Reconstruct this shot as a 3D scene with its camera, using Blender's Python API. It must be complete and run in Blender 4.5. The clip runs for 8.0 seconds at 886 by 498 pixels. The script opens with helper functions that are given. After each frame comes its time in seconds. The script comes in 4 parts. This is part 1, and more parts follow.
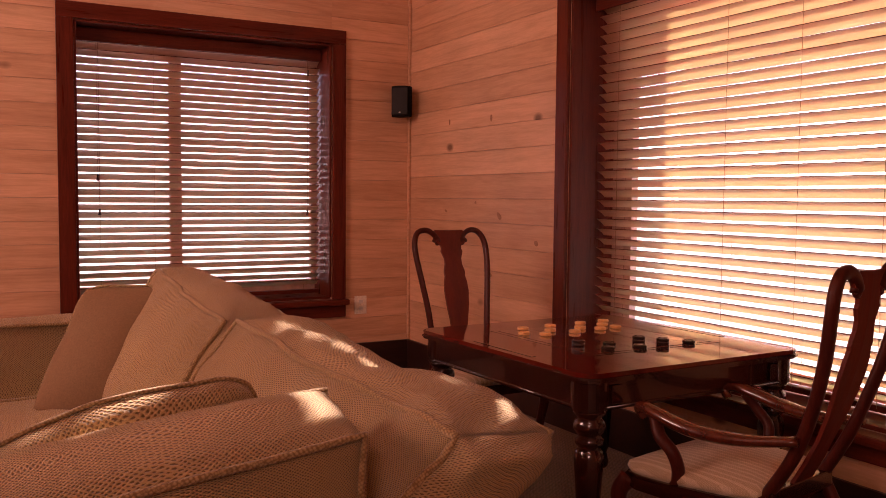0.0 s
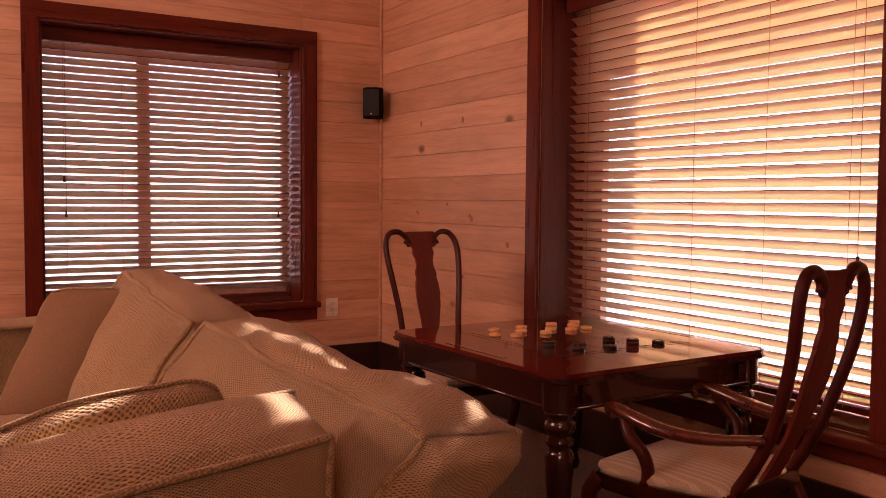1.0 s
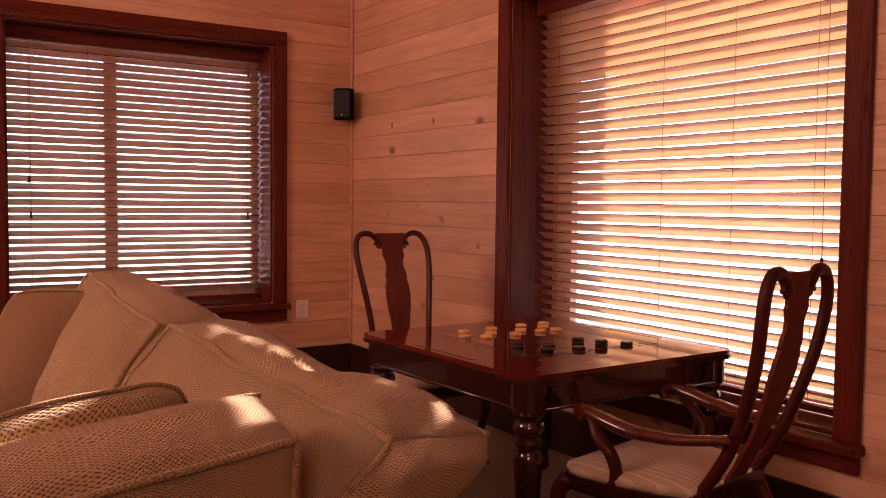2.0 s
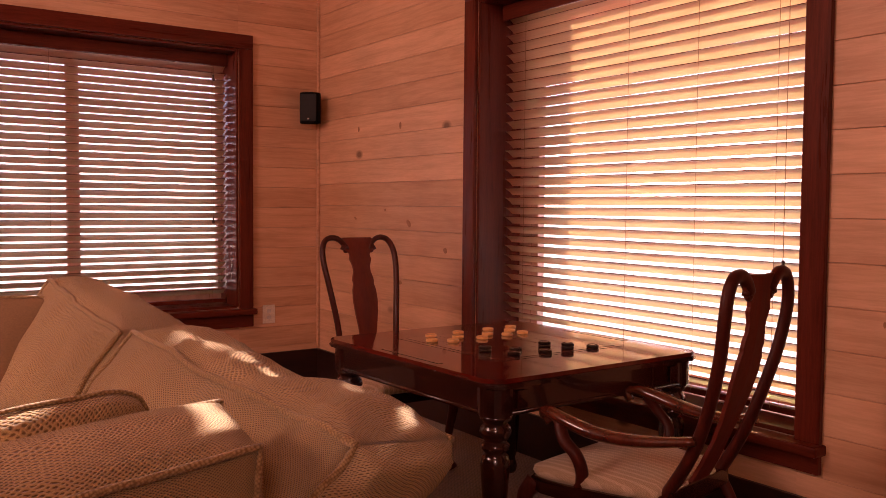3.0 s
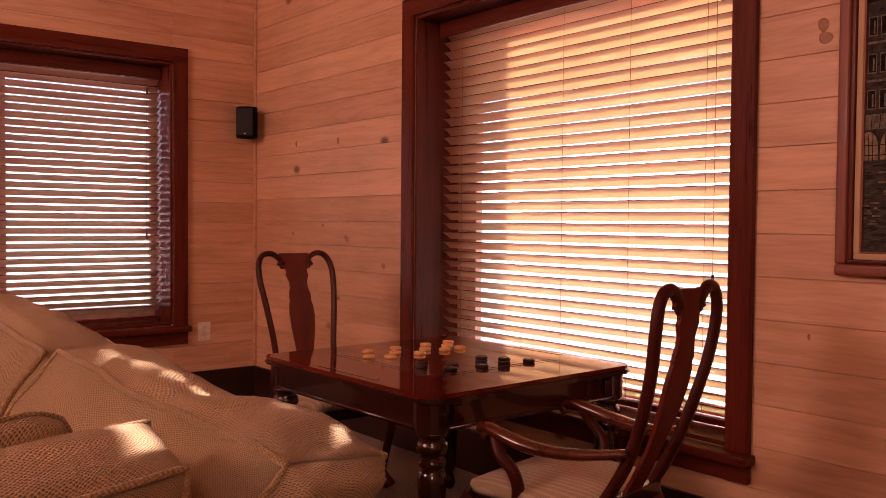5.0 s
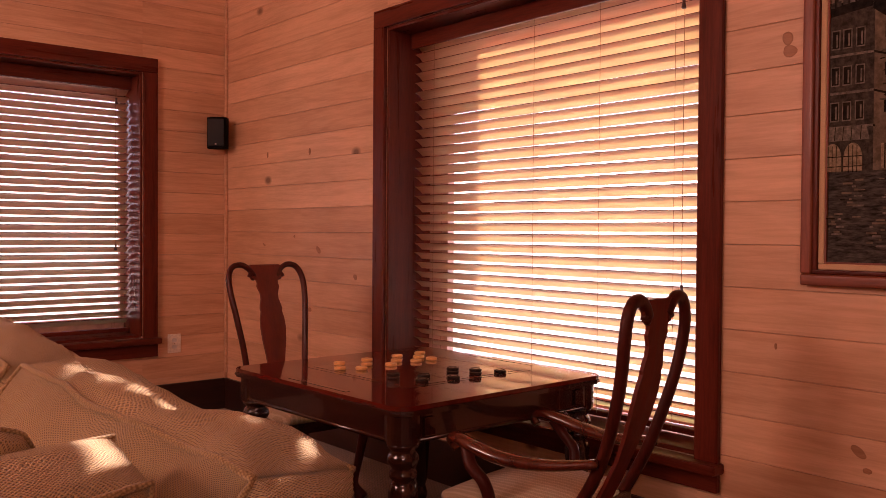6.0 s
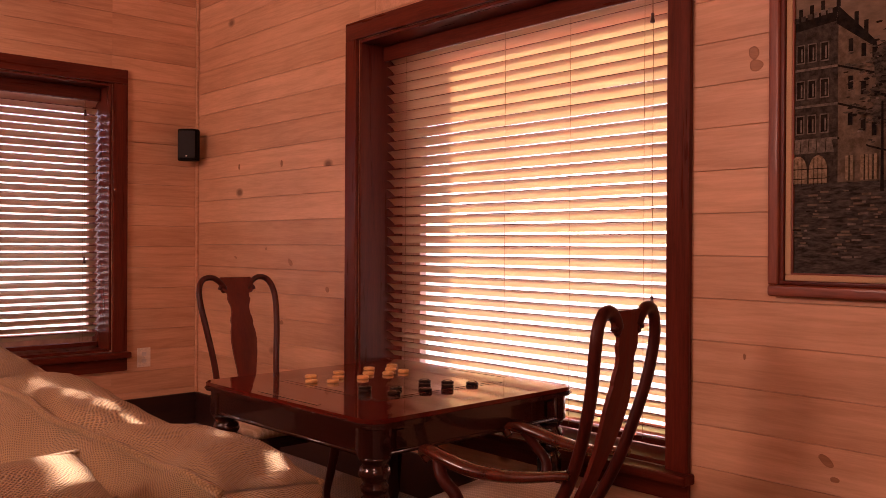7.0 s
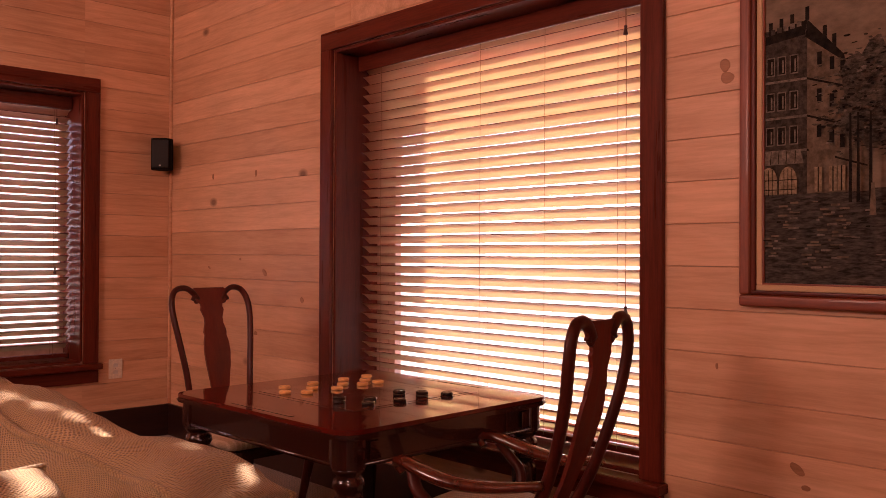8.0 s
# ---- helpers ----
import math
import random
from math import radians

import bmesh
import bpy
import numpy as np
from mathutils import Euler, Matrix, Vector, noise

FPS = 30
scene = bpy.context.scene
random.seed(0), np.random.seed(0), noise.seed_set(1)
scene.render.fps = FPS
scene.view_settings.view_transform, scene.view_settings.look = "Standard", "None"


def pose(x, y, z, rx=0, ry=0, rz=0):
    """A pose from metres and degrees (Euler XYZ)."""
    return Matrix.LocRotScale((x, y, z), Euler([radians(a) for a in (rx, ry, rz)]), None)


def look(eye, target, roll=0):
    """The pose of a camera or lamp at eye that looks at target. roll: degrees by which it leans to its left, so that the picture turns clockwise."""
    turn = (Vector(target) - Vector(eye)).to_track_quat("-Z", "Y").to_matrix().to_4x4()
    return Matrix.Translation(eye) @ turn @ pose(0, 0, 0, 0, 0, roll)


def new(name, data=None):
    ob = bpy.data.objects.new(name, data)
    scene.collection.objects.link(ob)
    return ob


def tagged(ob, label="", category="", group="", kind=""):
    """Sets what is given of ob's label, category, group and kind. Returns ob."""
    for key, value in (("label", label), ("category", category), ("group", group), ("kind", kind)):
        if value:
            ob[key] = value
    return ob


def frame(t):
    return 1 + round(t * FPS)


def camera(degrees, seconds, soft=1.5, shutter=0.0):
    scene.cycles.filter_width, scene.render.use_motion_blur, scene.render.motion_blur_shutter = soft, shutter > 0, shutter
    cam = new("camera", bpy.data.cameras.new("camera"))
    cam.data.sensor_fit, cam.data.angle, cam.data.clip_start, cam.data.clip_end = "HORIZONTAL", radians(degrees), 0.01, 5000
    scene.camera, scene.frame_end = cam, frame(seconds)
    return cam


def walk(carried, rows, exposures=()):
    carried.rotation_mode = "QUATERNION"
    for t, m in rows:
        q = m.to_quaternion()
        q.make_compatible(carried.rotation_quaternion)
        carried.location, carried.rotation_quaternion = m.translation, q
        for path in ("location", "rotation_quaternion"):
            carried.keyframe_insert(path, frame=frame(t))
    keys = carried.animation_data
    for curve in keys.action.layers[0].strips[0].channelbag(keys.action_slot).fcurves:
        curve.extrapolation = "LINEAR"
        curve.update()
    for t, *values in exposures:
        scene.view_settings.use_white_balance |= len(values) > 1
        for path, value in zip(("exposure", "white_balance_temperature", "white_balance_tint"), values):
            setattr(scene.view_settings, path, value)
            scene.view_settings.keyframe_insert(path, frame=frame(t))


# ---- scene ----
cam = camera(54.4, 8.0, soft=0.75)
PATH = [
    (0, (-3.099, -6.104, 1.357), (-1.853, -3.872, 1.207), 0.5),
    (0.5, (-3.091, -6.099, 1.352), (-1.814, -3.885, 1.206), 0.6),
    (1, (-3.087, -6.102, 1.352), (-1.772, -3.910, 1.210), 0.5),
    (1.5, (-3.082, -6.104, 1.352), (-1.733, -3.933, 1.212), 0.6),
    (3, (-3.068, -6.109, 1.353), (-1.606, -4.012, 1.229), 0.5),
    (3.5, (-3.064, -6.113, 1.353), (-1.564, -4.041, 1.238), 0.5),
    (4, (-3.059, -6.115, 1.353), (-1.523, -4.070, 1.249), 0.5),
    (4.5, (-3.058, -6.116, 1.354), (-1.486, -4.097, 1.262), 0.5),
    (6, (-3.048, -6.130, 1.359), (-1.384, -4.184, 1.312), 0.4),
    (6.5, (-3.043, -6.130, 1.361), (-1.349, -4.211, 1.331), 0.3),
    (7, (-3.041, -6.136, 1.358), (-1.320, -4.242, 1.348), 0.3),
    (7.5, (-3.040, -6.139, 1.361), (-1.292, -4.269, 1.367), 0.3),
    (8, (-3.035, -6.140, 1.359), (-1.262, -4.293, 1.379), 0.3),
]
walk(cam, [(t, look(eye, target, roll)) for t, eye, target, roll in PATH],
     [(0.0, 1.74, 6650, 57), (8.0, 1.78, 6650, 57)])


# ---- world, sun, large lights ----
SUN_AZ, SUN_EL = 62.0, 38.0          # degrees east of north, above the horizon
world = bpy.data.worlds.new("world")
scene.world = world
world.use_nodes = True
wn = world.node_tree.nodes
sky = wn.new("ShaderNodeTexSky")
sky.sky_type, sky.sun_disc = "NISHITA", False
sky.sun_elevation, sky.sun_rotation = radians(SUN_EL), radians(SUN_AZ)
world.node_tree.links.new(sky.outputs[0], wn["Background"].inputs[0])
wn["Background"].inputs[1].default_value = 0.15

sun = new("sun", bpy.data.lights.new("sun", "SUN"))
sun.data.energy, sun.data.angle, sun.data.color = 5.0, radians(0.5), (1.0, 0.95, 0.70)
to_sun = Vector((math.sin(radians(SUN_AZ)) * math.cos(radians(SUN_EL)),
                 math.cos(radians(SUN_AZ)) * math.cos(radians(SUN_EL)), math.sin(radians(SUN_EL))))
sun.matrix_world = look(to_sun * 30, (0, 0, 0))


def area_lamp(name, where, target, wide, high, power, tone=(1.0, 0.93, 0.86)):
    """A rectangular lamp: sky light at a window, or fill added inside the room."""
    lamp = new(name, bpy.data.lights.new(name, "AREA"))
    lamp.data.shape, lamp.data.size, lamp.data.size_y = "RECTANGLE", wide, high
    lamp.data.energy, lamp.data.color = power, tone
    lamp.matrix_world = look(where, target)
    return lamp


area_lamp("window_light_east", (0.40, -3.10, 1.52), (-1, -3.10, 1.52), 1.76, 1.86, 2)
area_lamp("window_light_north", (-1.55, 0.40, 1.53), (-1.55, -1, 1.53), 1.70, 1.74, 1.6, (1.0, 0.85, 0.86))
# added fill: the west and south walls have no openings
area_lamp("fill_light_west", (-6.46, -2.3, 2.90), (0, -1.0, 2.3), 2.4, 1.4, 56, (1.0, 0.70, 0.47))
area_lamp("fill_light_south", (-4.6, -8.96, 3.30), (-1.6, 0, 2.5), 2.6, 1.4, 32, (1.0, 0.70, 0.47))


# ---- materials ----
def shader(name):
    mat = bpy.data.materials.new(name)
    mat.use_nodes = True
    nt = mat.node_tree
    return mat, nt, nt.nodes["Principled BSDF"]


def node(nt, kind, **values):
    n = nt.nodes.new(kind)
    for key, value in values.items():
        n.inputs[key.replace("_", " ")].default_value = value
    return n


def ramp(nt, fac, stops):
    n = nt.nodes.new("ShaderNodeValToRGB")
    cr = n.color_ramp
    while len(cr.elements) < len(stops):
        cr.elements.new(0.5)
    for e, (p, c) in zip(cr.elements, stops):
        e.position, e.color = p, (*c, 1)
    nt.links.new(fac, n.inputs[0])
    return n.outputs[0]


def mix(nt, fac, a, b, mode="MIX"):
    n = nt.nodes.new("ShaderNodeMix")
    n.data_type, n.blend_type = "RGBA", mode
    for value, socket in ((fac, n.inputs[0]), (a, n.inputs[6]), (b, n.inputs[7])):
        if isinstance(value, (int, float)):
            socket.default_value = value
        elif isinstance(value, tuple):
            socket.default_value = (*value, 1)
        else:
            nt.links.new(value, socket)
    return n.outputs[2]


def coords(nt, scale=(1, 1, 1), spread=0.0):
    """Object coordinates, stretched, and shifted from one object to the next."""
    tc = nt.nodes.new("ShaderNodeTexCoord")
    out = tc.outputs["Object"]
    if spread:
        info = nt.nodes.new("ShaderNodeObjectInfo")
        mul = nt.nodes.new("ShaderNodeVectorMath")
        mul.operation = "MULTIPLY"
        nt.links.new(info.outputs["Random"], mul.inputs[0])
        mul.inputs[1].default_value = (spread, spread * 3.7, spread * 1.9)
        add = nt.nodes.new("ShaderNodeVectorMath")
        nt.links.new(out, add.inputs[0])
        nt.links.new(mul.outputs[0], add.inputs[1])
        out = add.outputs[0]
    mp = nt.nodes.new("ShaderNodeMapping")
    mp.inputs["Scale"].default_value = scale
    nt.links.new(out, mp.inputs[0])
    return mp.outputs[0]


def noise_of(nt, vec, scale, detail=4.0, rough=0.55):
    n = node(nt, "ShaderNodeTexNoise", Scale=scale, Detail=detail, Roughness=rough)
    nt.links.new(vec, n.inputs["Vector"])
    return n.outputs["Fac"]


def bump(nt, bsdf, height, strength, distance=0.002):
    b = node(nt, "ShaderNodeBump", Strength=strength, Distance=distance)
    nt.links.new(height, b.inputs["Height"])
    nt.links.new(b.outputs[0], bsdf.inputs["Normal"])


def wood(name, dark, light, rough, coat=0.0, along=0, grain=26.0, knots=False, spread=9.0):
    """Wood with the grain along one local axis."""
    mat, nt, bsdf = shader(name)
    scale = [1.0, 1.0, 1.0]
    scale[along] = 0.07
    vec = coords(nt, scale, spread)
    fine = noise_of(nt, vec, grain * 6, 5.0, 0.7)
    broad = noise_of(nt, vec, grain, 3.0, 0.5)
    wide = noise_of(nt, coords(nt, (1, 1, 1), spread), 1.7, 2.0)
    col = ramp(nt, broad, [(0.34, dark), (0.62, light)])
    col = mix(nt, 0.42, col, ramp(nt, fine, [(0.40, dark), (0.60, light)]))
    col = mix(nt, 0.45, col, ramp(nt, wide, [(0.3, tuple(0.72 * c for c in light)), (0.7, tuple(min(1, 1.1 * c) for c in light))]), "MULTIPLY" if not knots else "MIX")
    if knots:
        kv = [1.0, 1.0, 1.0]
        kv[along] = 0.62
        vor = node(nt, "ShaderNodeTexVoronoi", Scale=2.3)
        nt.links.new(coords(nt, kv, spread * 2), vor.inputs["Vector"])
        spot = ramp(nt, vor.outputs["Distance"], [(0.035, (1, 1, 1)), (0.085, (0, 0, 0))])
        col = mix(nt, spot, col, tuple(0.45 * c for c in dark))
        rings = nt.nodes.new("ShaderNodeTexWave")
        rings.bands_direction = "Z"
        for key, value in (("Scale", 5.0), ("Distortion", 20.0), ("Detail", 2.0), ("Detail Scale", 0.8)):
            rings.inputs[key].default_value = value
        rv = [1.0, 1.0, 1.0]
        rv[along] = 0.16
        nt.links.new(coords(nt, rv, spread), rings.inputs["Vector"])
        late = ramp(nt, rings.outputs["Fac"], [(0.0, (0.80, 0.72, 0.66)), (0.35, (1, 1, 1))])
        col = mix(nt, 0.30, col, late, "MULTIPLY")
        info = nt.nodes.new("ShaderNodeObjectInfo")
        tone = ramp(nt, info.outputs["Random"], [(0.0, (0.84, 0.80, 0.76)), (1.0, (1.0, 1.0, 1.0))])
        col = mix(nt, 1.0, col, tone, "MULTIPLY")
    nt.links.new(col, bsdf.inputs["Base Color"])
    bsdf.inputs["Coat Weight"].default_value = coat
    bsdf.inputs["Coat Roughness"].default_value = 0.04
    nt.links.new(ramp(nt, broad, [(0.2, (rough * 0.8,) * 3), (0.8, (min(1, rough * 1.25),) * 3)]), bsdf.inputs["Roughness"])
    bump(nt, bsdf, fine, 0.02 if coat > 0.4 else 0.12, 0.001)
    return mat


def woven(name, dark, light, cell=0.009, depth=0.5, stripe=None, along_surface=False):
    """Coarse basket-weave cloth."""
    mat, nt, bsdf = shader(name)
    vec = coords(nt)
    sep = nt.nodes.new("ShaderNodeSeparateXYZ")
    nt.links.new(vec, sep.inputs[0])

    def math_node(op, a, b=None):
        n = nt.nodes.new("ShaderNodeMath")
        n.operation = op
        for k, v in ((0, a), (1, b)):
            if v is None:
                continue
            if isinstance(v, (int, float)):
                n.inputs[k].default_value = v
            else:
                nt.links.new(v, n.inputs[k])
        return n.outputs[0]
    if along_surface:
        # rows of tufts, each row half a step on from the last
        uv = nt.nodes.new("ShaderNodeTexCoord").outputs["UV"]
        stray = nt.nodes.new("ShaderNodeTexNoise")
        stray.inputs["Scale"].default_value = 70.0
        nt.links.new(vec, stray.inputs["Vector"])
        shift = nt.nodes.new("ShaderNodeVectorMath")
        shift.operation = "MULTIPLY_ADD"
        nt.links.new(stray.outputs["Color"], shift.inputs[0])
        shift.inputs[1].default_value = (cell * 0.7,) * 3
        nt.links.new(uv, shift.inputs[2])
        cut = nt.nodes.new("ShaderNodeSeparateXYZ")
        nt.links.new(shift.outputs[0], cut.inputs[0])
        u, v = (math_node("MULTIPLY", cut.outputs[k], math.pi / cell) for k in (0, 1))
        waves = [math_node("ABSOLUTE", math_node("SINE", math_node(op, u, math_node("MULTIPLY", v, 1.25)))) for op in ("ADD", "SUBTRACT")]
        tuft = math_node("SUBTRACT", 0.92, math_node("POWER", math_node("MULTIPLY", *waves), 1.3))
    else:
        mp = nt.nodes.new("ShaderNodeMapping")
        mp.inputs["Rotation"].default_value = (0.6, 0.35, 0.8)
        nt.links.new(vec, mp.inputs[0])
        vor = node(nt, "ShaderNodeTexVoronoi", Scale=1.0 / cell, Randomness=0.32)
        nt.links.new(mp.outputs[0], vor.inputs["Vector"])
        tuft = math_node("SUBTRACT", 0.95, math_node("MULTIPLY", vor.outputs["Distance"], 1.25))
    height = math_node("ADD", tuft, math_node("MULTIPLY", math_node("SUBTRACT", noise_of(nt, vec, 260.0, 4.0), 0.5), 0.5))
    col = ramp(nt, height, [(0.12, dark), (0.62, light)])
    col = mix(nt, 0.35, col, ramp(nt, noise_of(nt, vec, 7.0, 3.0), [(0.3, (0.72, 0.70, 0.68)), (0.7, (1, 1, 1))]), "MULTIPLY")
    if stripe:
        st = ramp(nt, math_node("SINE", math_node("MULTIPLY", sep.outputs[0], 2 * math.pi / stripe)), [(0.3, (0.80, 0.76, 0.70)), (0.6, (1, 1, 1))])
        col = mix(nt, 1.0, col, st, "MULTIPLY")
    nt.links.new(col, bsdf.inputs["Base Color"])
    bsdf.inputs["Roughness"].default_value = 0.85
    bsdf.inputs["Sheen Weight"].default_value = 0.25
    bump(nt, bsdf, height, depth, 0.0035)
    return mat


def plain(name, colour, rough, metal=0.0, grain=80.0, coat=0.0):
    mat, nt, bsdf = shader(name)
    n = noise_of(nt, coords(nt), grain, 4.0)
    nt.links.new(ramp(nt, n, [(0.25, tuple(0.8 * c for c in colour)), (0.75, tuple(min(1, 1.12 * c) for c in colour))]), bsdf.inputs["Base Color"])
    bsdf.inputs["Roughness"].default_value, bsdf.inputs["Metallic"].default_value = rough, metal
    bsdf.inputs["Coat Weight"].default_value = coat
    bump(nt, bsdf, n, 0.1, 0.001)
    return mat


PINE = wood("whitewashed_pine", (0.50, 0.250, 0.125), (0.83, 0.505, 0.300), 0.42, along=0, grain=16.0, knots=True)
# trim stain; on the blind slats' edges its darkness stands for shade
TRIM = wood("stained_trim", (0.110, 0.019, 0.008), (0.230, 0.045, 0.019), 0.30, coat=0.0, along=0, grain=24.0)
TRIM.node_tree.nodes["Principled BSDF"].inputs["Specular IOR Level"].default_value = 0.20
BASE = wood("dark_baseboard", (0.030, 0.010, 0.007), (0.062, 0.020, 0.012), 0.38, coat=0.3, along=0)
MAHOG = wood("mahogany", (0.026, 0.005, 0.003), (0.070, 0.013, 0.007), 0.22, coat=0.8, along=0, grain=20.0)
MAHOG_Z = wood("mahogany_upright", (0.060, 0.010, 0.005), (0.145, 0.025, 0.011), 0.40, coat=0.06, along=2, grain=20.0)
MAHOG_Z.node_tree.nodes["Principled BSDF"].inputs["Specular IOR Level"].default_value = 0.22
VENEER = wood("red_veneer", (0.130, 0.013, 0.005), (0.240, 0.028, 0.010), 0.07, coat=0.5, along=1, grain=14.0)
SPLAT = wood("splat_veneer", (0.15, 0.024, 0.010), (0.26, 0.046, 0.018), 0.55, coat=0.0, along=2, grain=14.0)
SPLAT.node_tree.nodes["Principled BSDF"].inputs["Specular IOR Level"].default_value = 0.25
ARM_WOOD = wood("polished_arm", (0.085, 0.015, 0.006), (0.180, 0.036, 0.014), 0.22, coat=0.8, along=2, grain=14.0)
SQUARE_LIGHT = wood("maple_square", (0.20, 0.045, 0.018), (0.28, 0.070, 0.028), 0.07, coat=0.9, along=1)
SQUARE_DARK = wood("walnut_square", (0.085, 0.014, 0.008), (0.13, 0.024, 0.012), 0.07, coat=0.9, along=1)
CLOTH = woven("woven_upholstery", (0.175, 0.098, 0.035), (0.55, 0.366, 0.150), cell=0.0098, depth=1.0, along_surface=True)
PIPING = woven("piping_cord", (0.22, 0.13, 0.05), (0.48, 0.33, 0.14), cell=0.006)
PILLOW = plain("pillow_cloth", (0.24, 0.14, 0.065), 0.9, grain=170.0)
SEAT = woven("seat_cloth", (0.54, 0.42, 0.27), (0.80, 0.67, 0.47), cell=0.004, depth=0.2, stripe=0.028)
CARPET = woven("carpet", (0.11, 0.075, 0.045), (0.26, 0.18, 0.11), cell=0.012, depth=0.8)
BLACK = plain("black_plastic", (0.004, 0.0035, 0.0035), 0.85)
BLACK.node_tree.nodes["Principled BSDF"].inputs["Specular IOR Level"].default_value = 0.15
GRILLE = plain("speaker_grille", (0.006, 0.005, 0.005), 0.7)
IVORY = plain("ivory_plate", (0.86, 0.76, 0.62), 0.4)
WHITE = plain("window_paint", (0.72, 0.68, 0.62), 0.45, grain=20)
SASH = plain("sash_paint", (0.58, 0.36, 0.26), 0.5, grain=20)
STONE = plain("rough_plaster", (0.50, 0.42, 0.33), 0.9, grain=9)
CORD = plain("blind_cord", (0.30, 0.16, 0.08), 0.8)
TASSEL = plain("tassel_wood", (0.05, 0.015, 0.008), 0.35, coat=0.4)
CHECK_L = plain("boxwood", (0.82, 0.45, 0.15), 0.3, coat=0.6)
CHECK_D = plain("ebonised_wood", (0.018, 0.010, 0.008), 0.2, coat=0.9)
LINEN = plain("linen_liner", (0.62, 0.42, 0.23), 0.8, grain=300)
GROUND = plain("dry_grass", (0.30, 0.27, 0.17), 0.95, grain=0.8)


def slat_wood():
    """Thin stained slats that let some light through."""
    mat, nt, bsdf = shader("blind_slat")
    vec = coords(nt, (0.06, 1, 1), 5.0)
    grain = noise_of(nt, vec, 90.0, 4.0)
    col = ramp(nt, grain, [(0.3, (0.38, 0.135, 0.080)), (0.7, (0.52, 0.215, 0.125))])
    nt.links.new(col, bsdf.inputs["Base Color"])
    bsdf.inputs["Roughness"].default_value = 0.35
    tr = nt.nodes.new("ShaderNodeBsdfTranslucent")
    tr.inputs[0].default_value = (1.0, 1.0, 0.64, 1)
    ms = nt.nodes.new("ShaderNodeMixShader")
    ms.inputs[0].default_value = 0.25
    nt.links.new(bsdf.outputs[0], ms.inputs[1])
    nt.links.new(tr.outputs[0], ms.inputs[2])
    nt.links.new(ms.outputs[0], nt.nodes["Material Output"].inputs[0])
    return mat


SLAT = slat_wood()


def glass():
    mat, nt, bsdf = shader("window_glass")
    bsdf.inputs["Transmission Weight"].default_value = 1.0
    bsdf.inputs["Roughness"].default_value = 0.0
    bsdf.inputs["IOR"].default_value = 1.05
    bsdf.inputs["Base Color"].default_value = (0.97, 0.98, 0.97, 1)
    return mat


GLASS = glass()


# ---- building helpers ----
def mesh_of(name, bm, mat, smooth=False):
    data = bpy.data.meshes.new(name)
    bmesh.ops.recalc_face_normals(bm, faces=bm.faces)
    bm.to_mesh(data)
    bm.free()
    data.materials.append(mat)
    if smooth:
        data.polygons.foreach_set("use_smooth", [True] * len(data.polygons))
    return data


def part(name, bm, mat, parent=None, label="", smooth=False):
    ob = new(name, mesh_of(name, bm, mat, smooth))
    ob.parent = parent
    if label:
        tagged(ob, label)
    return ob


def thing(name, where, label, category, group="", turn=0.0):
    ob = new(name)
    ob.empty_display_size = 0.1
    ob.matrix_world = pose(*where, 0, 0, turn)
    return tagged(ob, label, category, group)


def setting(name, bm, mat, label, smooth=False):
    return tagged(part(name, bm, mat, None, "", smooth), label, name.split("_")[0], "", "structure")


def box(x0, x1, y0, y1, z0, z1, bevel=0.0, seg=2, bm=None):
    bm = bm or bmesh.new()
    m = Matrix.Translation(((x0 + x1) / 2, (y0 + y1) / 2, (z0 + z1) / 2)) @ Matrix.Diagonal((abs(x1 - x0), abs(y1 - y0), abs(z1 - z0), 1))
    made = bmesh.ops.create_cube(bm, size=1, matrix=m)
    if bevel:
        edges = list({e for v in made["verts"] for e in v.link_edges})
        bmesh.ops.bevel(bm, geom=edges, offset=bevel, segments=seg, affect="EDGES", profile=0.6)
    return bm


def sweep(points, radius, sides=10, flat=1.0, bm=None, closed=False, up=Vector((0, 0, 1))):
    """A tube along points; radius: one number or one a point; flat: how much thinner it is across."""
    bm = bm or bmesh.new()
    pts = [Vector(p) for p in points]
    n = len(pts)
    rad = radius if isinstance(radius, (list, tuple)) else [radius] * n
    rings, side = [], None
    for k, p in enumerate(pts):
        a, b = (pts[(k - 1) % n], pts[(k + 1) % n]) if closed else (pts[max(k - 1, 0)], pts[min(k + 1, n - 1)])
        tan = (b - a).normalized()
        if side is None:
            ref = up if abs(tan.dot(up)) < 0.95 else Vector((1, 0, 0))
            side = tan.cross(ref).normalized()
        side = (side - tan * side.dot(tan)).normalized()
        other = tan.cross(side)
        rings.append([bm.verts.new(p + rad[k] * (math.cos(t) * side + flat * math.sin(t) * other))
                      for t in (2 * math.pi * i / sides for i in range(sides))])
    for k in range(n if closed else n - 1):
        r, s = rings[k], rings[(k + 1) % n]
        for i in range(sides):
            bm.faces.new((r[i], r[(i + 1) % sides], s[(i + 1) % sides], s[i]))
    if not closed:
        bm.faces.new(rings[0][::-1])
        bm.faces.new(rings[-1])
    return bm


def spline(points, steps=6):
    """A smooth line through a few points."""
    pts = [Vector(p) for p in points]
    pts = [2 * pts[0] - pts[1], *pts, 2 * pts[-1] - pts[-2]]
    out = []
    for i in range(1, len(pts) - 2):
        a, b, c, d = pts[i - 1:i + 3]
        for s in range(steps):
            t = s / steps
            out.append(0.5 * (2 * b + (c - a) * t + (2 * a - 5 * b + 4 * c - d) * t * t + (3 * b - a - 3 * c + d) * t ** 3))
    return out + [pts[-2]]


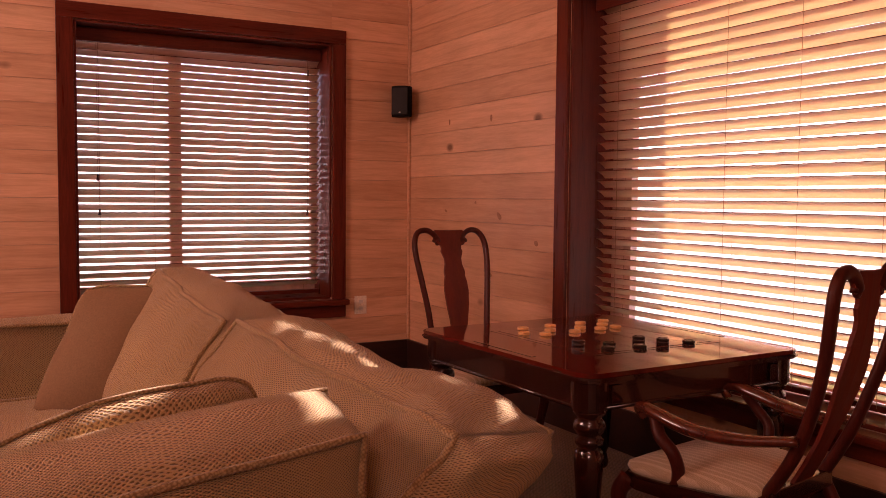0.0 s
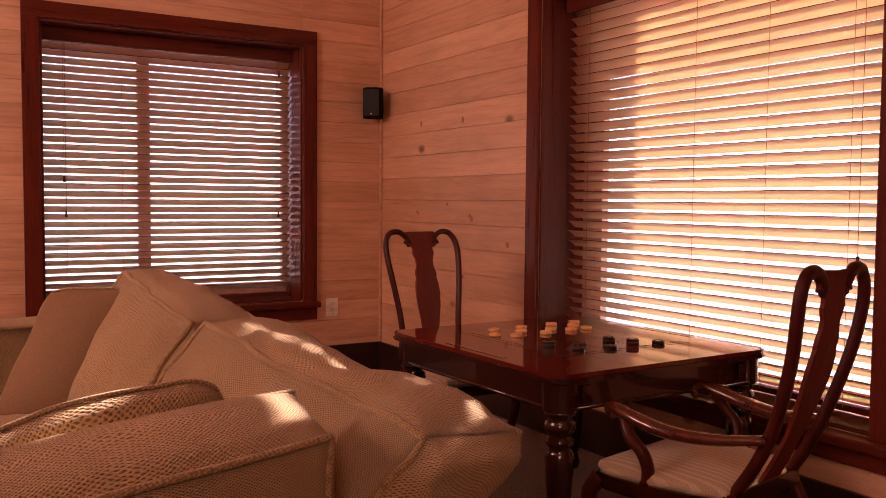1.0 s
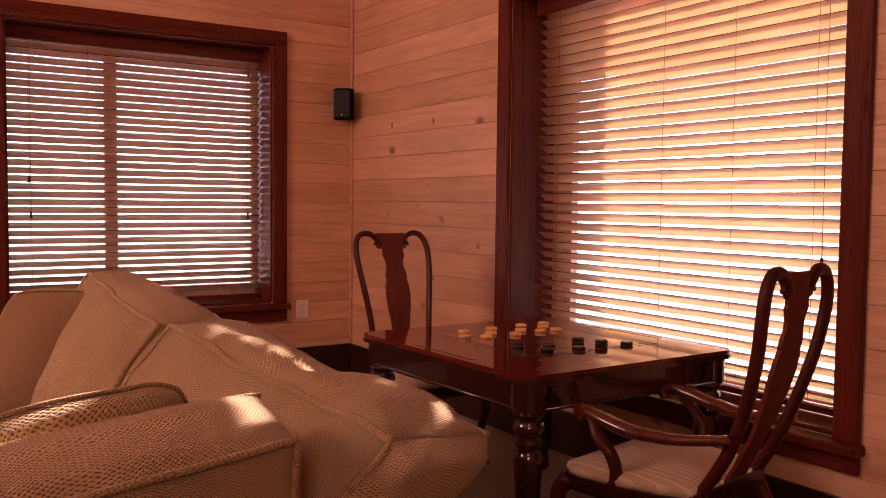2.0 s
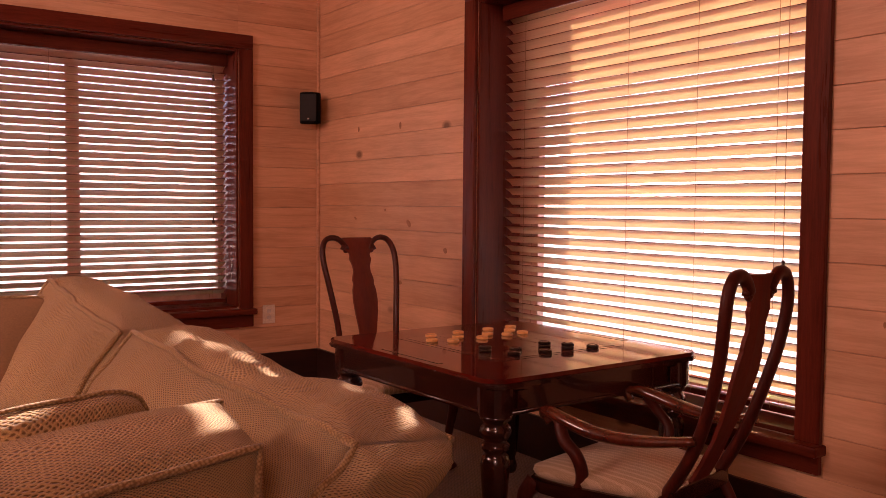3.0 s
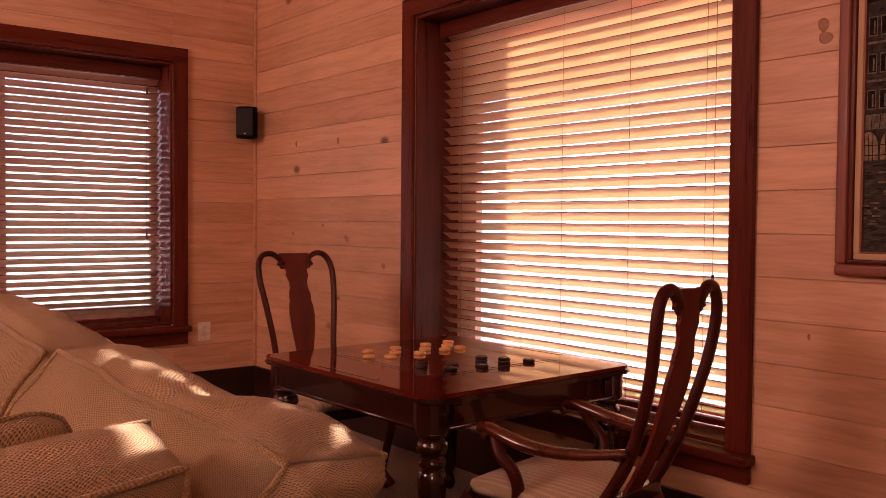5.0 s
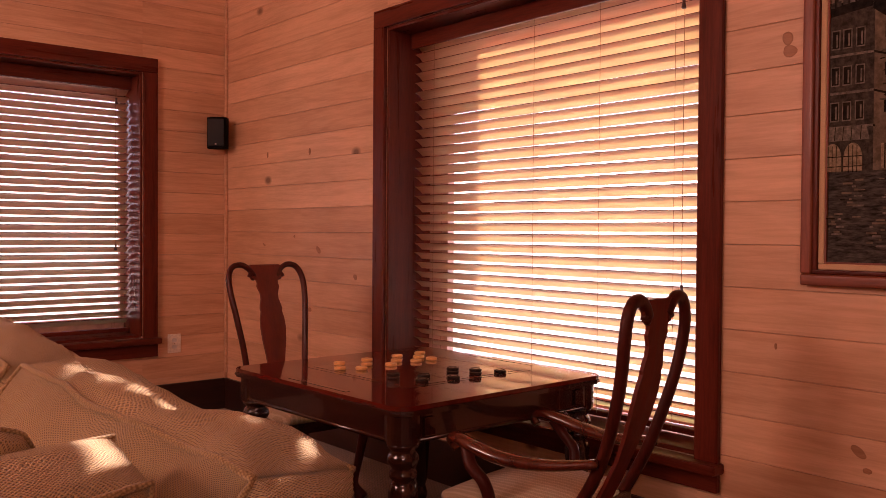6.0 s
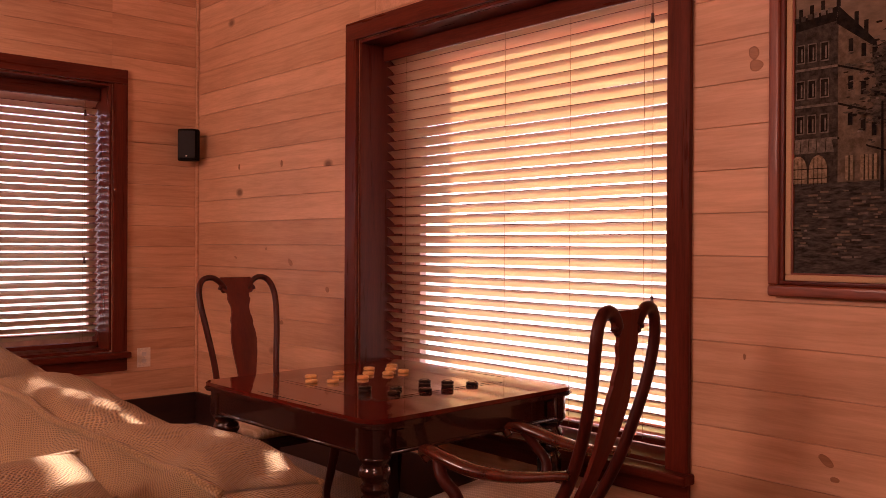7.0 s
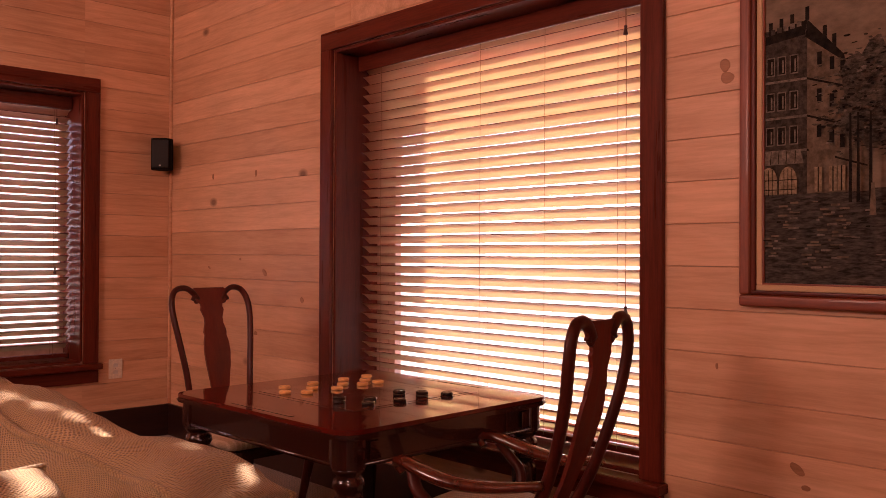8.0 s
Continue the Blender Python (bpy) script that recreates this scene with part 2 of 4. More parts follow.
def lathe(profile, sides=20, bm=None, at=(0, 0)):
    """Turned shape: pairs of radius and height."""
    bm = bm or bmesh.new()
    rings = [[bm.verts.new((at[0] + r * math.cos(2 * math.pi * i / sides), at[1] + r * math.sin(2 * math.pi * i / sides), z)) for i in range(sides)]
             for r, z in profile]
    for r, s in zip(rings, rings[1:]):
        for i in range(sides):
            bm.faces.new((r[i], r[(i + 1) % sides], s[(i + 1) % sides], s[i]))
    bm.faces.new(rings[0][::-1])
    bm.faces.new(rings[-1])
    return bm


def slab(outline, z0, z1, bm=None, bevel=0.0):
    """A flat outline in x and y, given thickness in z."""
    bm = bm or bmesh.new()
    low = [bm.verts.new((x, y, z0)) for x, y in outline]
    high = [bm.verts.new((x, y, z1)) for x, y in outline]
    n = len(outline)
    top = bm.faces.new(high)
    bottom = bm.faces.new(low[::-1])
    for i in range(n):
        bm.faces.new((low[i], low[(i + 1) % n], high[(i + 1) % n], high[i]))
    if bevel:
        edges = list({e for f in (top, bottom) for e in f.edges})
        bmesh.ops.bevel(bm, geom=edges, offset=bevel, segments=2, affect="EDGES")
    return bm


def rounded(x0, x1, y0, y1, r, seg=6):
    out = []
    for cx, cy, a in ((x1 - r, y1 - r, 0), (x0 + r, y1 - r, 90), (x0 + r, y0 + r, 180), (x1 - r, y0 + r, 270)):
        out += [(cx + r * math.cos(radians(a + 90 * i / seg)), cy + r * math.sin(radians(a + 90 * i / seg))) for i in range(seg + 1)]
    return out


def puffed(corners, puff=(0.03, 0.03, 0.03), soft=0.12, wrinkle=0.006, n=14, seed=0.0, sags=()):
    """A stuffed block between eight corners (x fastest, then y, then z). Returns its bmesh and the map from the unit cube."""
    c = [Vector(p) for p in corners]
    centre = sum(c, Vector()) / 8
    axes = ((c[1] + c[3] + c[5] + c[7] - c[0] - c[2] - c[4] - c[6]).normalized(),
            (c[2] + c[3] + c[6] + c[7] - c[0] - c[1] - c[4] - c[5]).normalized(),
            (c[4] + c[5] + c[6] + c[7] - c[0] - c[1] - c[2] - c[3]).normalized())

    def at(u, v, w, out=0.0):
        q = [u, v, w]
        d = [abs(2 * t - 1) for t in q]
        # corners pulled in
        k = sorted(d)
        pull = soft * 0.5 * max(0.0, k[1] - 0.72) / 0.28
        q = [0.5 + (t - 0.5) * (1 - pull * (0.5 if d[i] == k[2] else 0.35)) for i, t in enumerate(q)]
        x, y, z = q
        p = Vector()
        for i in range(8):
            p += c[i] * ((x if i & 1 else 1 - x) * (y if i & 2 else 1 - y) * (z if i & 4 else 1 - z))
        for i in range(3):
            j, l = (i + 1) % 3, (i + 2) % 3
            swell = (1 - (2 * q[j] - 1) ** 2) * (1 - (2 * q[l] - 1) ** 2)
            p += axes[i] * (2 * q[i] - 1) * puff[i] * swell
        s = noise.noise_vector(p * 5.5 + Vector((seed, seed, seed)))
        fold = noise.ridged_multi_fractal(Vector((p.x * 4, p.y * 7, p.z * 4)) + Vector((seed, 0, seed)), 0.9, 2.0, 2.0, 1.0, 2.0) - 1.0
        p += s * wrinkle + noise.noise_vector(p * 15 + Vector((seed, 3, 1))) * wrinkle * 0.35 + (p - centre).normalized() * fold * wrinkle * 0.35
        for spot, reach, push in sags:
            q = (p - Vector(spot)).length / reach
            if q < 1:
                p += Vector(push) * (1 - q * q) ** 2
        return p + (p - centre).normalized() * out

    sizes = [sum((c[k | 1 << i] - c[k]).length for k in range(8) if not k & 1 << i) / 4 for i in range(3)]
    bm = bmesh.new()
    bmesh.ops.create_cube(bm, size=1, matrix=Matrix.Translation((0.5, 0.5, 0.5)))
    bmesh.ops.subdivide_edges(bm, edges=bm.edges, cuts=n, use_grid_fill=True)
    sheet = bm.loops.layers.uv.new("weave")
    for f in bm.faces:
        k = max(range(3), key=lambda i: abs(f.normal[i]))
        i, j = ((1, 2), (0, 2), (0, 1))[k]
        for corner in f.loops:
            corner[sheet].uv = (corner.vert.co[i] * sizes[i], corner.vert.co[j] * sizes[j])
    for v in bm.verts:
        # rows crowd towards the edges so that these stay crisp
        v.co = Vector([0.5 + 0.5 * math.copysign(abs(2 * t - 1) ** 0.75, t - 0.5) for t in v.co])
        v.co = at(*v.co)
    return bm, at


def seam(at, corners, radius=0.006, steps=18, out=0.005):
    """A piping cord along edges of a stuffed block."""
    line = []
    for a, b in zip(corners, corners[1:]):
        line += [at(*[p + (q - p) * s / steps for p, q in zip(a, b)], out) for s in range(steps)]
    line.append(at(*corners[-1], out))
    return sweep(line, radius, 6)


# ---- the room ----
NORTH = dict(x0=-2.447, x1=-0.657, z0=0.585, z1=2.500)
EAST = dict(y0=-4.160, y1=-2.050, z0=0.455, z1=2.564)
X_WEST, Y_SOUTH, Z_TOP, THICK = -6.5, -9.0, 4.40, 0.46
# unseen slot added over the large window to let sun reach the sofa
SUN_SLOT = dict(y0=-3.70, y1=-2.20, z0=2.690, z1=4.10)

floor = setting("floor", box(X_WEST, 0.0, Y_SOUTH, 0.0, -0.2, 0.0), CARPET, "beige cut-pile carpet over the whole room")
setting("ceiling", box(X_WEST - THICK, THICK, Y_SOUTH - THICK, THICK, Z_TOP, Z_TOP + 0.2), PINE, "pale pine boarded ceiling")

bm = bmesh.new()
GAP = 0.020
for x0, x1, z0, z1 in ((X_WEST - THICK, NORTH["x0"], -0.2, Z_TOP), (NORTH["x1"], THICK, -0.2, Z_TOP),
                       (NORTH["x0"], NORTH["x1"], -0.2, NORTH["z0"]), (NORTH["x0"], NORTH["x1"], NORTH["z1"], Z_TOP)):
    box(x0, x1, GAP, THICK, z0, z1, bm=bm)
wall_north = setting("wall_north", bm, STONE, "pine-boarded wall with a wide blinded window")
# overhang added outside, only to block sun from the north slats
setting("roof_eave", box(-3.4, 2.6, THICK, 2.60, 2.72, 2.84), PINE, "boarded overhang added outside to keep sun off the north blind")

bm = bmesh.new()
for y0, y1, z0, z1 in ((Y_SOUTH - THICK, EAST["y0"], -0.2, Z_TOP), (EAST["y1"], GAP, -0.2, Z_TOP),
                       (EAST["y0"], EAST["y1"], -0.2, EAST["z0"]),
                       (EAST["y0"], EAST["y1"], EAST["z1"], SUN_SLOT["z0"]), (EAST["y0"], EAST["y1"], SUN_SLOT["z1"], Z_TOP),
                       (EAST["y0"], SUN_SLOT["y0"], SUN_SLOT["z0"], SUN_SLOT["z1"]), (SUN_SLOT["y1"], EAST["y1"], SUN_SLOT["z0"], SUN_SLOT["z1"])):
    box(GAP, THICK, y0, y1, z0, z1, bm=bm)
wall_east = setting("wall_east", bm, STONE, "pine-boarded wall with a large blinded window")
# added screen in the slot; its gaps set where sun lands on the sofa
louvre = setting("window_3", box(0.001, 0.026, SUN_SLOT["y0"] + 0.001, SUN_SLOT["y1"] - 0.001, 3.60, SUN_SLOT["z1"] - 0.001), PINE, "unseen pine screen added up high to shape the sun on the sofa")
SUN_GAPS = [(-3.17, -3.08, 2.885, 2.903), (-3.34, -3.24, 2.850, 2.878), (-3.53, -3.46, 2.785, 2.840), (-3.535, -3.50, 2.855, 2.880),
        (-3.28, -3.09, 3.140, 3.225), (-2.94, -2.85, 3.425, 3.545), (-2.84, -2.77, 3.560, 3.598)]
SUN_GAPS += [(-2.48 - 0.045 * (k + 1), -2.48 - 0.045 * k, 3.037 - 0.0125 * k, 3.070 - 0.0125 * k + 0.010 * math.sin(k * 1.9)) for k in range(12)]
levels = sorted({2.691, 3.600, *(z for o in SUN_GAPS for z in o[2:])})
for z0, z1 in zip(levels, levels[1:]):
    gaps = sorted((o[0], o[1]) for o in SUN_GAPS if o[2] < (z0 + z1) / 2 < o[3])
    ends = [SUN_SLOT["y0"] + 0.001, *(y for g in gaps for y in g), SUN_SLOT["y1"] - 0.001]
    for y0, y1 in zip(ends[::2], ends[1::2]):
        if y1 - y0 > 0.003:
            part("louvre", box(0.001, 0.026, y0, y1, z0, z1), PINE, louvre)
setting("wall_west", box(X_WEST - THICK, X_WEST, Y_SOUTH - THICK, GAP, -0.2, Z_TOP), PINE, "plain pine wall behind the sofa seating")
setting("wall_south", box(X_WEST, GAP, Y_SOUTH - THICK, Y_SOUTH, -0.2, Z_TOP), PINE, "plain pine wall at the back of the room")

bm = bmesh.new()
bmesh.ops.create_grid(bm, x_segments=40, y_segments=40, size=600)
setting("ground", bm, GROUND, "dry grassy ground outside the windows").location = (0, 0, -0.6)

# post added outside so that its shadow darkens the blind's north end
setting("porch_post", box(1.15, 1.36, -2.00, -1.76, -0.6, 3.4, 0.02), WHITE, "square white post added outside to shade part of the large blind")
setting("corner_trim", box(-0.022, -0.001, -0.022, -0.001, 0.235, Z_TOP - 0.002, 0.006), PINE, "narrow pale pine strip in the corner")
setting("baseboard_north", box(X_WEST, -0.003, -0.024, -0.002, 0.001, 0.235, 0.004), BASE, "tall dark-stained baseboard")
setting("baseboard_east", box(-0.024, -0.002, Y_SOUTH, -0.026, 0.001, 0.235, 0.004), BASE, "tall dark-stained baseboard")


# ---- windows ----
def turned_board(name, long, wide, thick, m, mat, parent, bevel=0.005, label=""):
    """A board whose grain runs along its length."""
    ob = part(name, box(-long / 2, long / 2, -wide / 2, wide / 2, -thick / 2, thick / 2, bevel), mat, parent, label)
    ob.matrix_world = m
    return ob


def window(name, label, turn, at, half, z0, z1, sill_drop, mullions, rows_of_frame, foot, head):
    """A window in a wall that faces local -y, centred on at; half: half its opening's width."""
    top = tagged(new(name), label, "window", "", "structure")
    top.matrix_world = pose(at[0], at[1], 0, 0, 0, turn)
    t, d = 0.105, 0.026
    span = z1 - z0
    base = top.matrix_world

    def board(kind, long, wide, thick, x, y, z, rx=0, ry=0, rz=0, mat=TRIM, bevel=0.005):
        ob = turned_board(kind, long, wide, thick, base @ pose(x, y, z, rx, ry, rz), mat, None, bevel)
        ob.parent = top
        ob.matrix_parent_inverse = top.matrix_world.inverted()
        return ob
    # casing
    board("head_casing", 2 * half + 2 * t, t, d, 0, -d / 2, z1 + t / 2, 90)
    for s in (-1, 1):
        board("side_casing", span, t, d, s * (half + t / 2), -d / 2, (z0 + z1) / 2, 90, 90)
    board("sill", 2 * half + 2 * t + 0.03, 0.10, 0.042, 0, -0.024, z0 - 0.021, mat=TRIM, bevel=0.010)
    board("apron", 2 * half + 2 * t, sill_drop, 0.028, 0, -0.014, z0 - 0.042 - sill_drop / 2, 90)
    # jamb lining
    lining = 0.32
    for s in (-1, 1):
        board("side_jamb", span - 0.03, lining, 0.018, s * (half - 0.009), lining / 2 + 0.001, (z0 + z1) / 2, 0, 90, 0)
    board("head_jamb", 2 * half, lining, 0.018, 0, lining / 2 + 0.001, z1 - 0.009, bevel=0.002)
    board("sill_board", 2 * half, lining, 0.020, 0, lining / 2 + 0.028, z0 + 0.010, bevel=0.004)
    # sash and panes
    y, w = 0.345, rows_of_frame
    edge = [-half + 0.004, *mullions, half - 0.004]
    for s in (-1, 1):
        board("sash_stile", span, w, 0.05, s * (half - w / 2), y, (z0 + z1) / 2, 90, 90, 0, SASH, 0.004)
    for z, h in ((z0 + 0.02 + foot / 2, foot), (z1 - head / 2, head)):
        board("sash_rail", 2 * half - 2 * w, h, 0.05, 0, y, z, 90, 0, 0, SASH, 0.004)
    for m in mullions:
        board("mullion", span - head - foot - 0.02, 0.085, 0.05, m, y, (z0 + z1 + foot - head) / 2 + 0.010, 90, 90, 0, SASH, 0.004)
    for a, b in zip(edge, edge[1:]):
        pane = board("pane", b - a - 0.04, span - head - foot, 0.005, (a + b) / 2, y + 0.005, (z0 + z1 + foot - head) / 2 + 0.010, 90, 0, 0, GLASS, 0)
        pane.visible_shadow = False
    return top


window("window_1", "stained wood window with closed-down wooden blind", 0, ((NORTH["x0"] + NORTH["x1"]) / 2, 0),
       (NORTH["x1"] - NORTH["x0"]) / 2, NORTH["z0"], NORTH["z1"], 0.095, [-0.185], 0.045, 0.11, 0.160)
window("window_2", "large stained wood window with wooden blind", -90, (0, (EAST["y0"] + EAST["y1"]) / 2),
       (EAST["y1"] - EAST["y0"]) / 2, EAST["z0"], EAST["z1"], 0.075, [], 0.185, 0.075, 0.080)


def blind(label, turn, at, half, top_z, low_z, first, pitch, wide, tilt, depth, ladders, cords):
    """A wooden slatted blind, local -y towards the room."""
    top = thing("window_blind", (at[0], at[1], 0), label, "blind", "wooden blinds", turn)

    def place(ob, m):
        ob.parent = top
        ob.matrix_basis = m
        return ob
    place(part("valance", box(-half, half, -0.008, 0.008, -0.045, 0.045, 0.005), TRIM, None, "stained wooden valance"), pose(0, depth - 0.050, top_z - 0.045))
    place(part("headrail", box(-half + 0.005, half - 0.005, -0.028, 0.028, -0.025, 0.025, 0.003), TRIM), pose(0, depth, top_z - 0.035))
    # one crowned slat, shared by all
    bm = bmesh.new()
    rings = []
    nx = 8
    for x in (-half + 0.006, half - 0.006):
        upper = [bm.verts.new((x, wide * (k / nx - 0.5), 0.0040 * (1 - (2 * k / nx - 1) ** 2) + 0.0022)) for k in range(nx + 1)]
        lower = [bm.verts.new((x, wide * (k / nx - 0.5), 0.0040 * (1 - (2 * k / nx - 1) ** 2) - 0.0022)) for k in range(nx, -1, -1)]
        rings.append(upper + lower)
    a, b = rings
    for i in range(len(a)):
        bm.faces.new((a[i], a[(i + 1) % len(a)], b[(i + 1) % len(a)], b[i]))
    bm.faces.new(a[::-1]), bm.faces.new(b)
    # long edges get the darker trim material in place of their shade
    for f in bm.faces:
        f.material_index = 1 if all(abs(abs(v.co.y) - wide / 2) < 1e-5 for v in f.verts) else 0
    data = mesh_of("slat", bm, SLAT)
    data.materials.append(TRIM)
    rng = random.Random(round(at[0] * 100 + at[1] * 10))
    z = first
    while z > low_z + 0.03:
        if z < top_z - 0.05:
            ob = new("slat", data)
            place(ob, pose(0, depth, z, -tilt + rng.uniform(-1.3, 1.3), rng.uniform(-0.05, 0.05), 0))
        z -= pitch
    place(part("bottom_rail", box(-half + 0.006, half - 0.006, -0.030, 0.030, -0.014, 0.014, 0.005), TRIM), pose(0, depth, low_z))
    for x in ladders:
        for s in (-1, 1):
            line = sweep([(0, 0, low_z), (0, 0, top_z - 0.06)], 0.0011, 5)
            place(part("ladder_cord", line, CORD), pose(x, depth + s * (wide / 2 * math.cos(radians(tilt)) + 0.002), 0))
    for x, end in cords:
        y = depth - 0.047
        place(part("pull_cord", sweep([(0, 0, end), (0, 0, top_z - 0.06)], 0.0013, 5), CORD), pose(x, y, 0))
        place(part("tassel", lathe([(0.003, 0.022), (0.008, 0.018), (0.006, 0.006), (0.009, -0.008), (0.011, -0.020), (0.004, -0.024)], 10), TASSEL, None, "dark turned wooden tassel"), pose(x, y, end))
    return top


NX, NH = (NORTH["x0"] + NORTH["x1"]) / 2, (NORTH["x1"] - NORTH["x0"]) / 2
EY, EH = (EAST["y0"] + EAST["y1"]) / 2, (EAST["y1"] - EAST["y0"]) / 2
blind("reddish wooden slatted blind lowered over the window", 0, (NX, 0), NH - 0.022, NORTH["z1"] - 0.02, 0.632,
      2.243 + 0.0523 * 2.5, 0.0523, 0.066, 33, 0.22, (-0.36, 0.76, -0.72), ((-0.735, 1.480), (-0.725, 1.245), (0.765, 1.240), (0.770, 2.30)))
blind("large reddish wooden slatted blind glowing in daylight", -90, (0, EY), EH - 0.022, EAST["z1"] - 0.02, 0.503,
      2.097 + 0.0563 * 8.5, 0.0563, 0.072, 33.5, 0.22, (-0.85, -0.05, 0.38, 0.80), ((0.850, 2.36), (0.855, 1.120)))


# ---- checkers table ----
TCX, TCY, TW, TL, TZ, T_TURN = -0.745, -3.255, 1.105, 1.165, 0.770, 1.4


def game_table():
    top = thing("game_table", (TCX, TCY, 0), "dark red mahogany game table with turned legs and inlaid board", "table", "", T_TURN)
    w, l = TW / 2, TL / 2
    bm = slab(rounded(-w, w, -l, l, 0.055), TZ - 0.016, TZ, bevel=0.004)
    part("tabletop", bm, VENEER, top, "polished red veneered top")
    bm = slab(rounded(-w - 0.006, w + 0.006, -l - 0.006, l + 0.006, 0.06), TZ - 0.034, TZ - 0.0165, bevel=0.007)
    part("top_moulding", bm, MAHOG, top, smooth=False)
    # aprons with a raised edge and a bead below
    z0, z1 = 0.640, TZ - 0.035
    for s in (-1, 1):
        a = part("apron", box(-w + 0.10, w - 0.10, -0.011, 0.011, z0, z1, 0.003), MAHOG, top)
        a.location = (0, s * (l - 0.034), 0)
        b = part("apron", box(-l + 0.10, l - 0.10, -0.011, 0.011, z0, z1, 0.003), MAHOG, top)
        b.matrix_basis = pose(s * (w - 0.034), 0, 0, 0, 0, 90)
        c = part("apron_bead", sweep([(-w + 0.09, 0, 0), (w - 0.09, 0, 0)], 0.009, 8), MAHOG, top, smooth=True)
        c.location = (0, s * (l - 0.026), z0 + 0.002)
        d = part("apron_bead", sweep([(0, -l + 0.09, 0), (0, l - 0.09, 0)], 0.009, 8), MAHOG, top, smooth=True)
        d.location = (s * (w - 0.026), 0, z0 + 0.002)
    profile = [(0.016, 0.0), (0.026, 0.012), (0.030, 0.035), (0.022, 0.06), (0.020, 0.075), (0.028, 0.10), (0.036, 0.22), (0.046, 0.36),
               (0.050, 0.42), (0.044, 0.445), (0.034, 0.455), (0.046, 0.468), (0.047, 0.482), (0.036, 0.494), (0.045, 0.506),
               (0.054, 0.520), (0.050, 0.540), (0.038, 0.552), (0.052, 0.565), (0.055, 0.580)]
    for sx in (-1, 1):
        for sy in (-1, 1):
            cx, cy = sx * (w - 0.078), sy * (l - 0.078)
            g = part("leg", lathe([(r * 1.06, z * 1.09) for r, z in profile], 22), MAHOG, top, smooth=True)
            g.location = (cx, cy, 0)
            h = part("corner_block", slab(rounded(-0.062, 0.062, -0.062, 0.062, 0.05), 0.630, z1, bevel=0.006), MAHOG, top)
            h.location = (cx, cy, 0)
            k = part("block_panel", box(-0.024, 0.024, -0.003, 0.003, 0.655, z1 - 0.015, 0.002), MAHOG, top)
            k.location = (cx - sx * 0.068, cy + sy * 0.0625, 0)
    # inlaid board of sixty-four squares
    cell, bx, by = 0.0800, 0.043, 0.034
    part("board_border", slab(rounded(bx - 4.35 * cell, bx + 4.35 * cell, by - 4.35 * cell, by + 4.35 * cell, 0.004), TZ - 0.002, TZ + 0.0008), MAHOG, top)
    data = [mesh_of("square", box(-cell / 2 + 0.0006, cell / 2 - 0.0006, -cell / 2 + 0.0006, cell / 2 - 0.0006, -0.002, 0.0008), m) for m in (SQUARE_LIGHT, SQUARE_DARK)]
    for i in range(8):
        for j in range(8):
            sq = new("square", data[(i + j) % 2])
            sq.parent = top
            sq.location = (bx + (i - 3.5) * cell, by + (j - 3.5) * cell, TZ + 0.001)
    # no slot is cut: a dark strip stands for the shade inside it
    for s in (-1, 1):
        part("slot_shade", box(-0.010, 0.010, -0.20, 0.20, -0.001, 0.0012), CHECK_D, top, "flat dark strip in place of a shaded slot").location = (s * (w - 0.045), -0.02, TZ)
    return top


game_table()


def checker(x, y, z, mat, label, group):
    r = 0.0265
    bm = lathe([(r * 0.9, 0), (r, 0.003), (r, 0.010), (r * 0.93, 0.013), (r * 0.80, 0.0125), (r * 0.74, 0.0105), (r * 0.45, 0.0105), (r * 0.40, 0.0125), (0.001, 0.0125)], 20)
    ob = new("checker", mesh_of("checker", bm, mat))
    ob.location = (x, y, z)
    return tagged(ob, label, "checker", group)


LIGHT_MEN = ((-0.988, -3.048, 0), (-0.915, -2.934, 0), (-0.917, -3.106, 0), (-0.833, -3.025, 0), (-0.755, -2.919, 0), (-0.755, -3.101, 0), (-0.665, -3.023, 0), (-0.573, -2.908, 0), (-0.597, -3.081, 0), (-0.509, -2.989, 0), (-0.429, -2.900, 0), (-0.501, -3.074, 0))
DARK_MEN = ((-0.956, -3.382, 0), (-0.956, -3.382, 1), (-0.829, -3.420, 0), (-0.898, -3.494, 0), (-0.671, -3.418, 0), (-0.671, -3.418, 1), (-0.757, -3.522, 0), (-0.617, -3.500, 0), (-0.617, -3.500, 1), (-0.501, -3.528, 0))
for men, mat, label, group in ((LIGHT_MEN, CHECK_L, "light boxwood draughts piece on the board", "light checkers"), (DARK_MEN, CHECK_D, "glossy black draughts piece on the board", "dark checkers")):
    for x, y, up in men:
        checker(x, y, TZ + 0.0022 + 0.013 * up, mat, label, group)


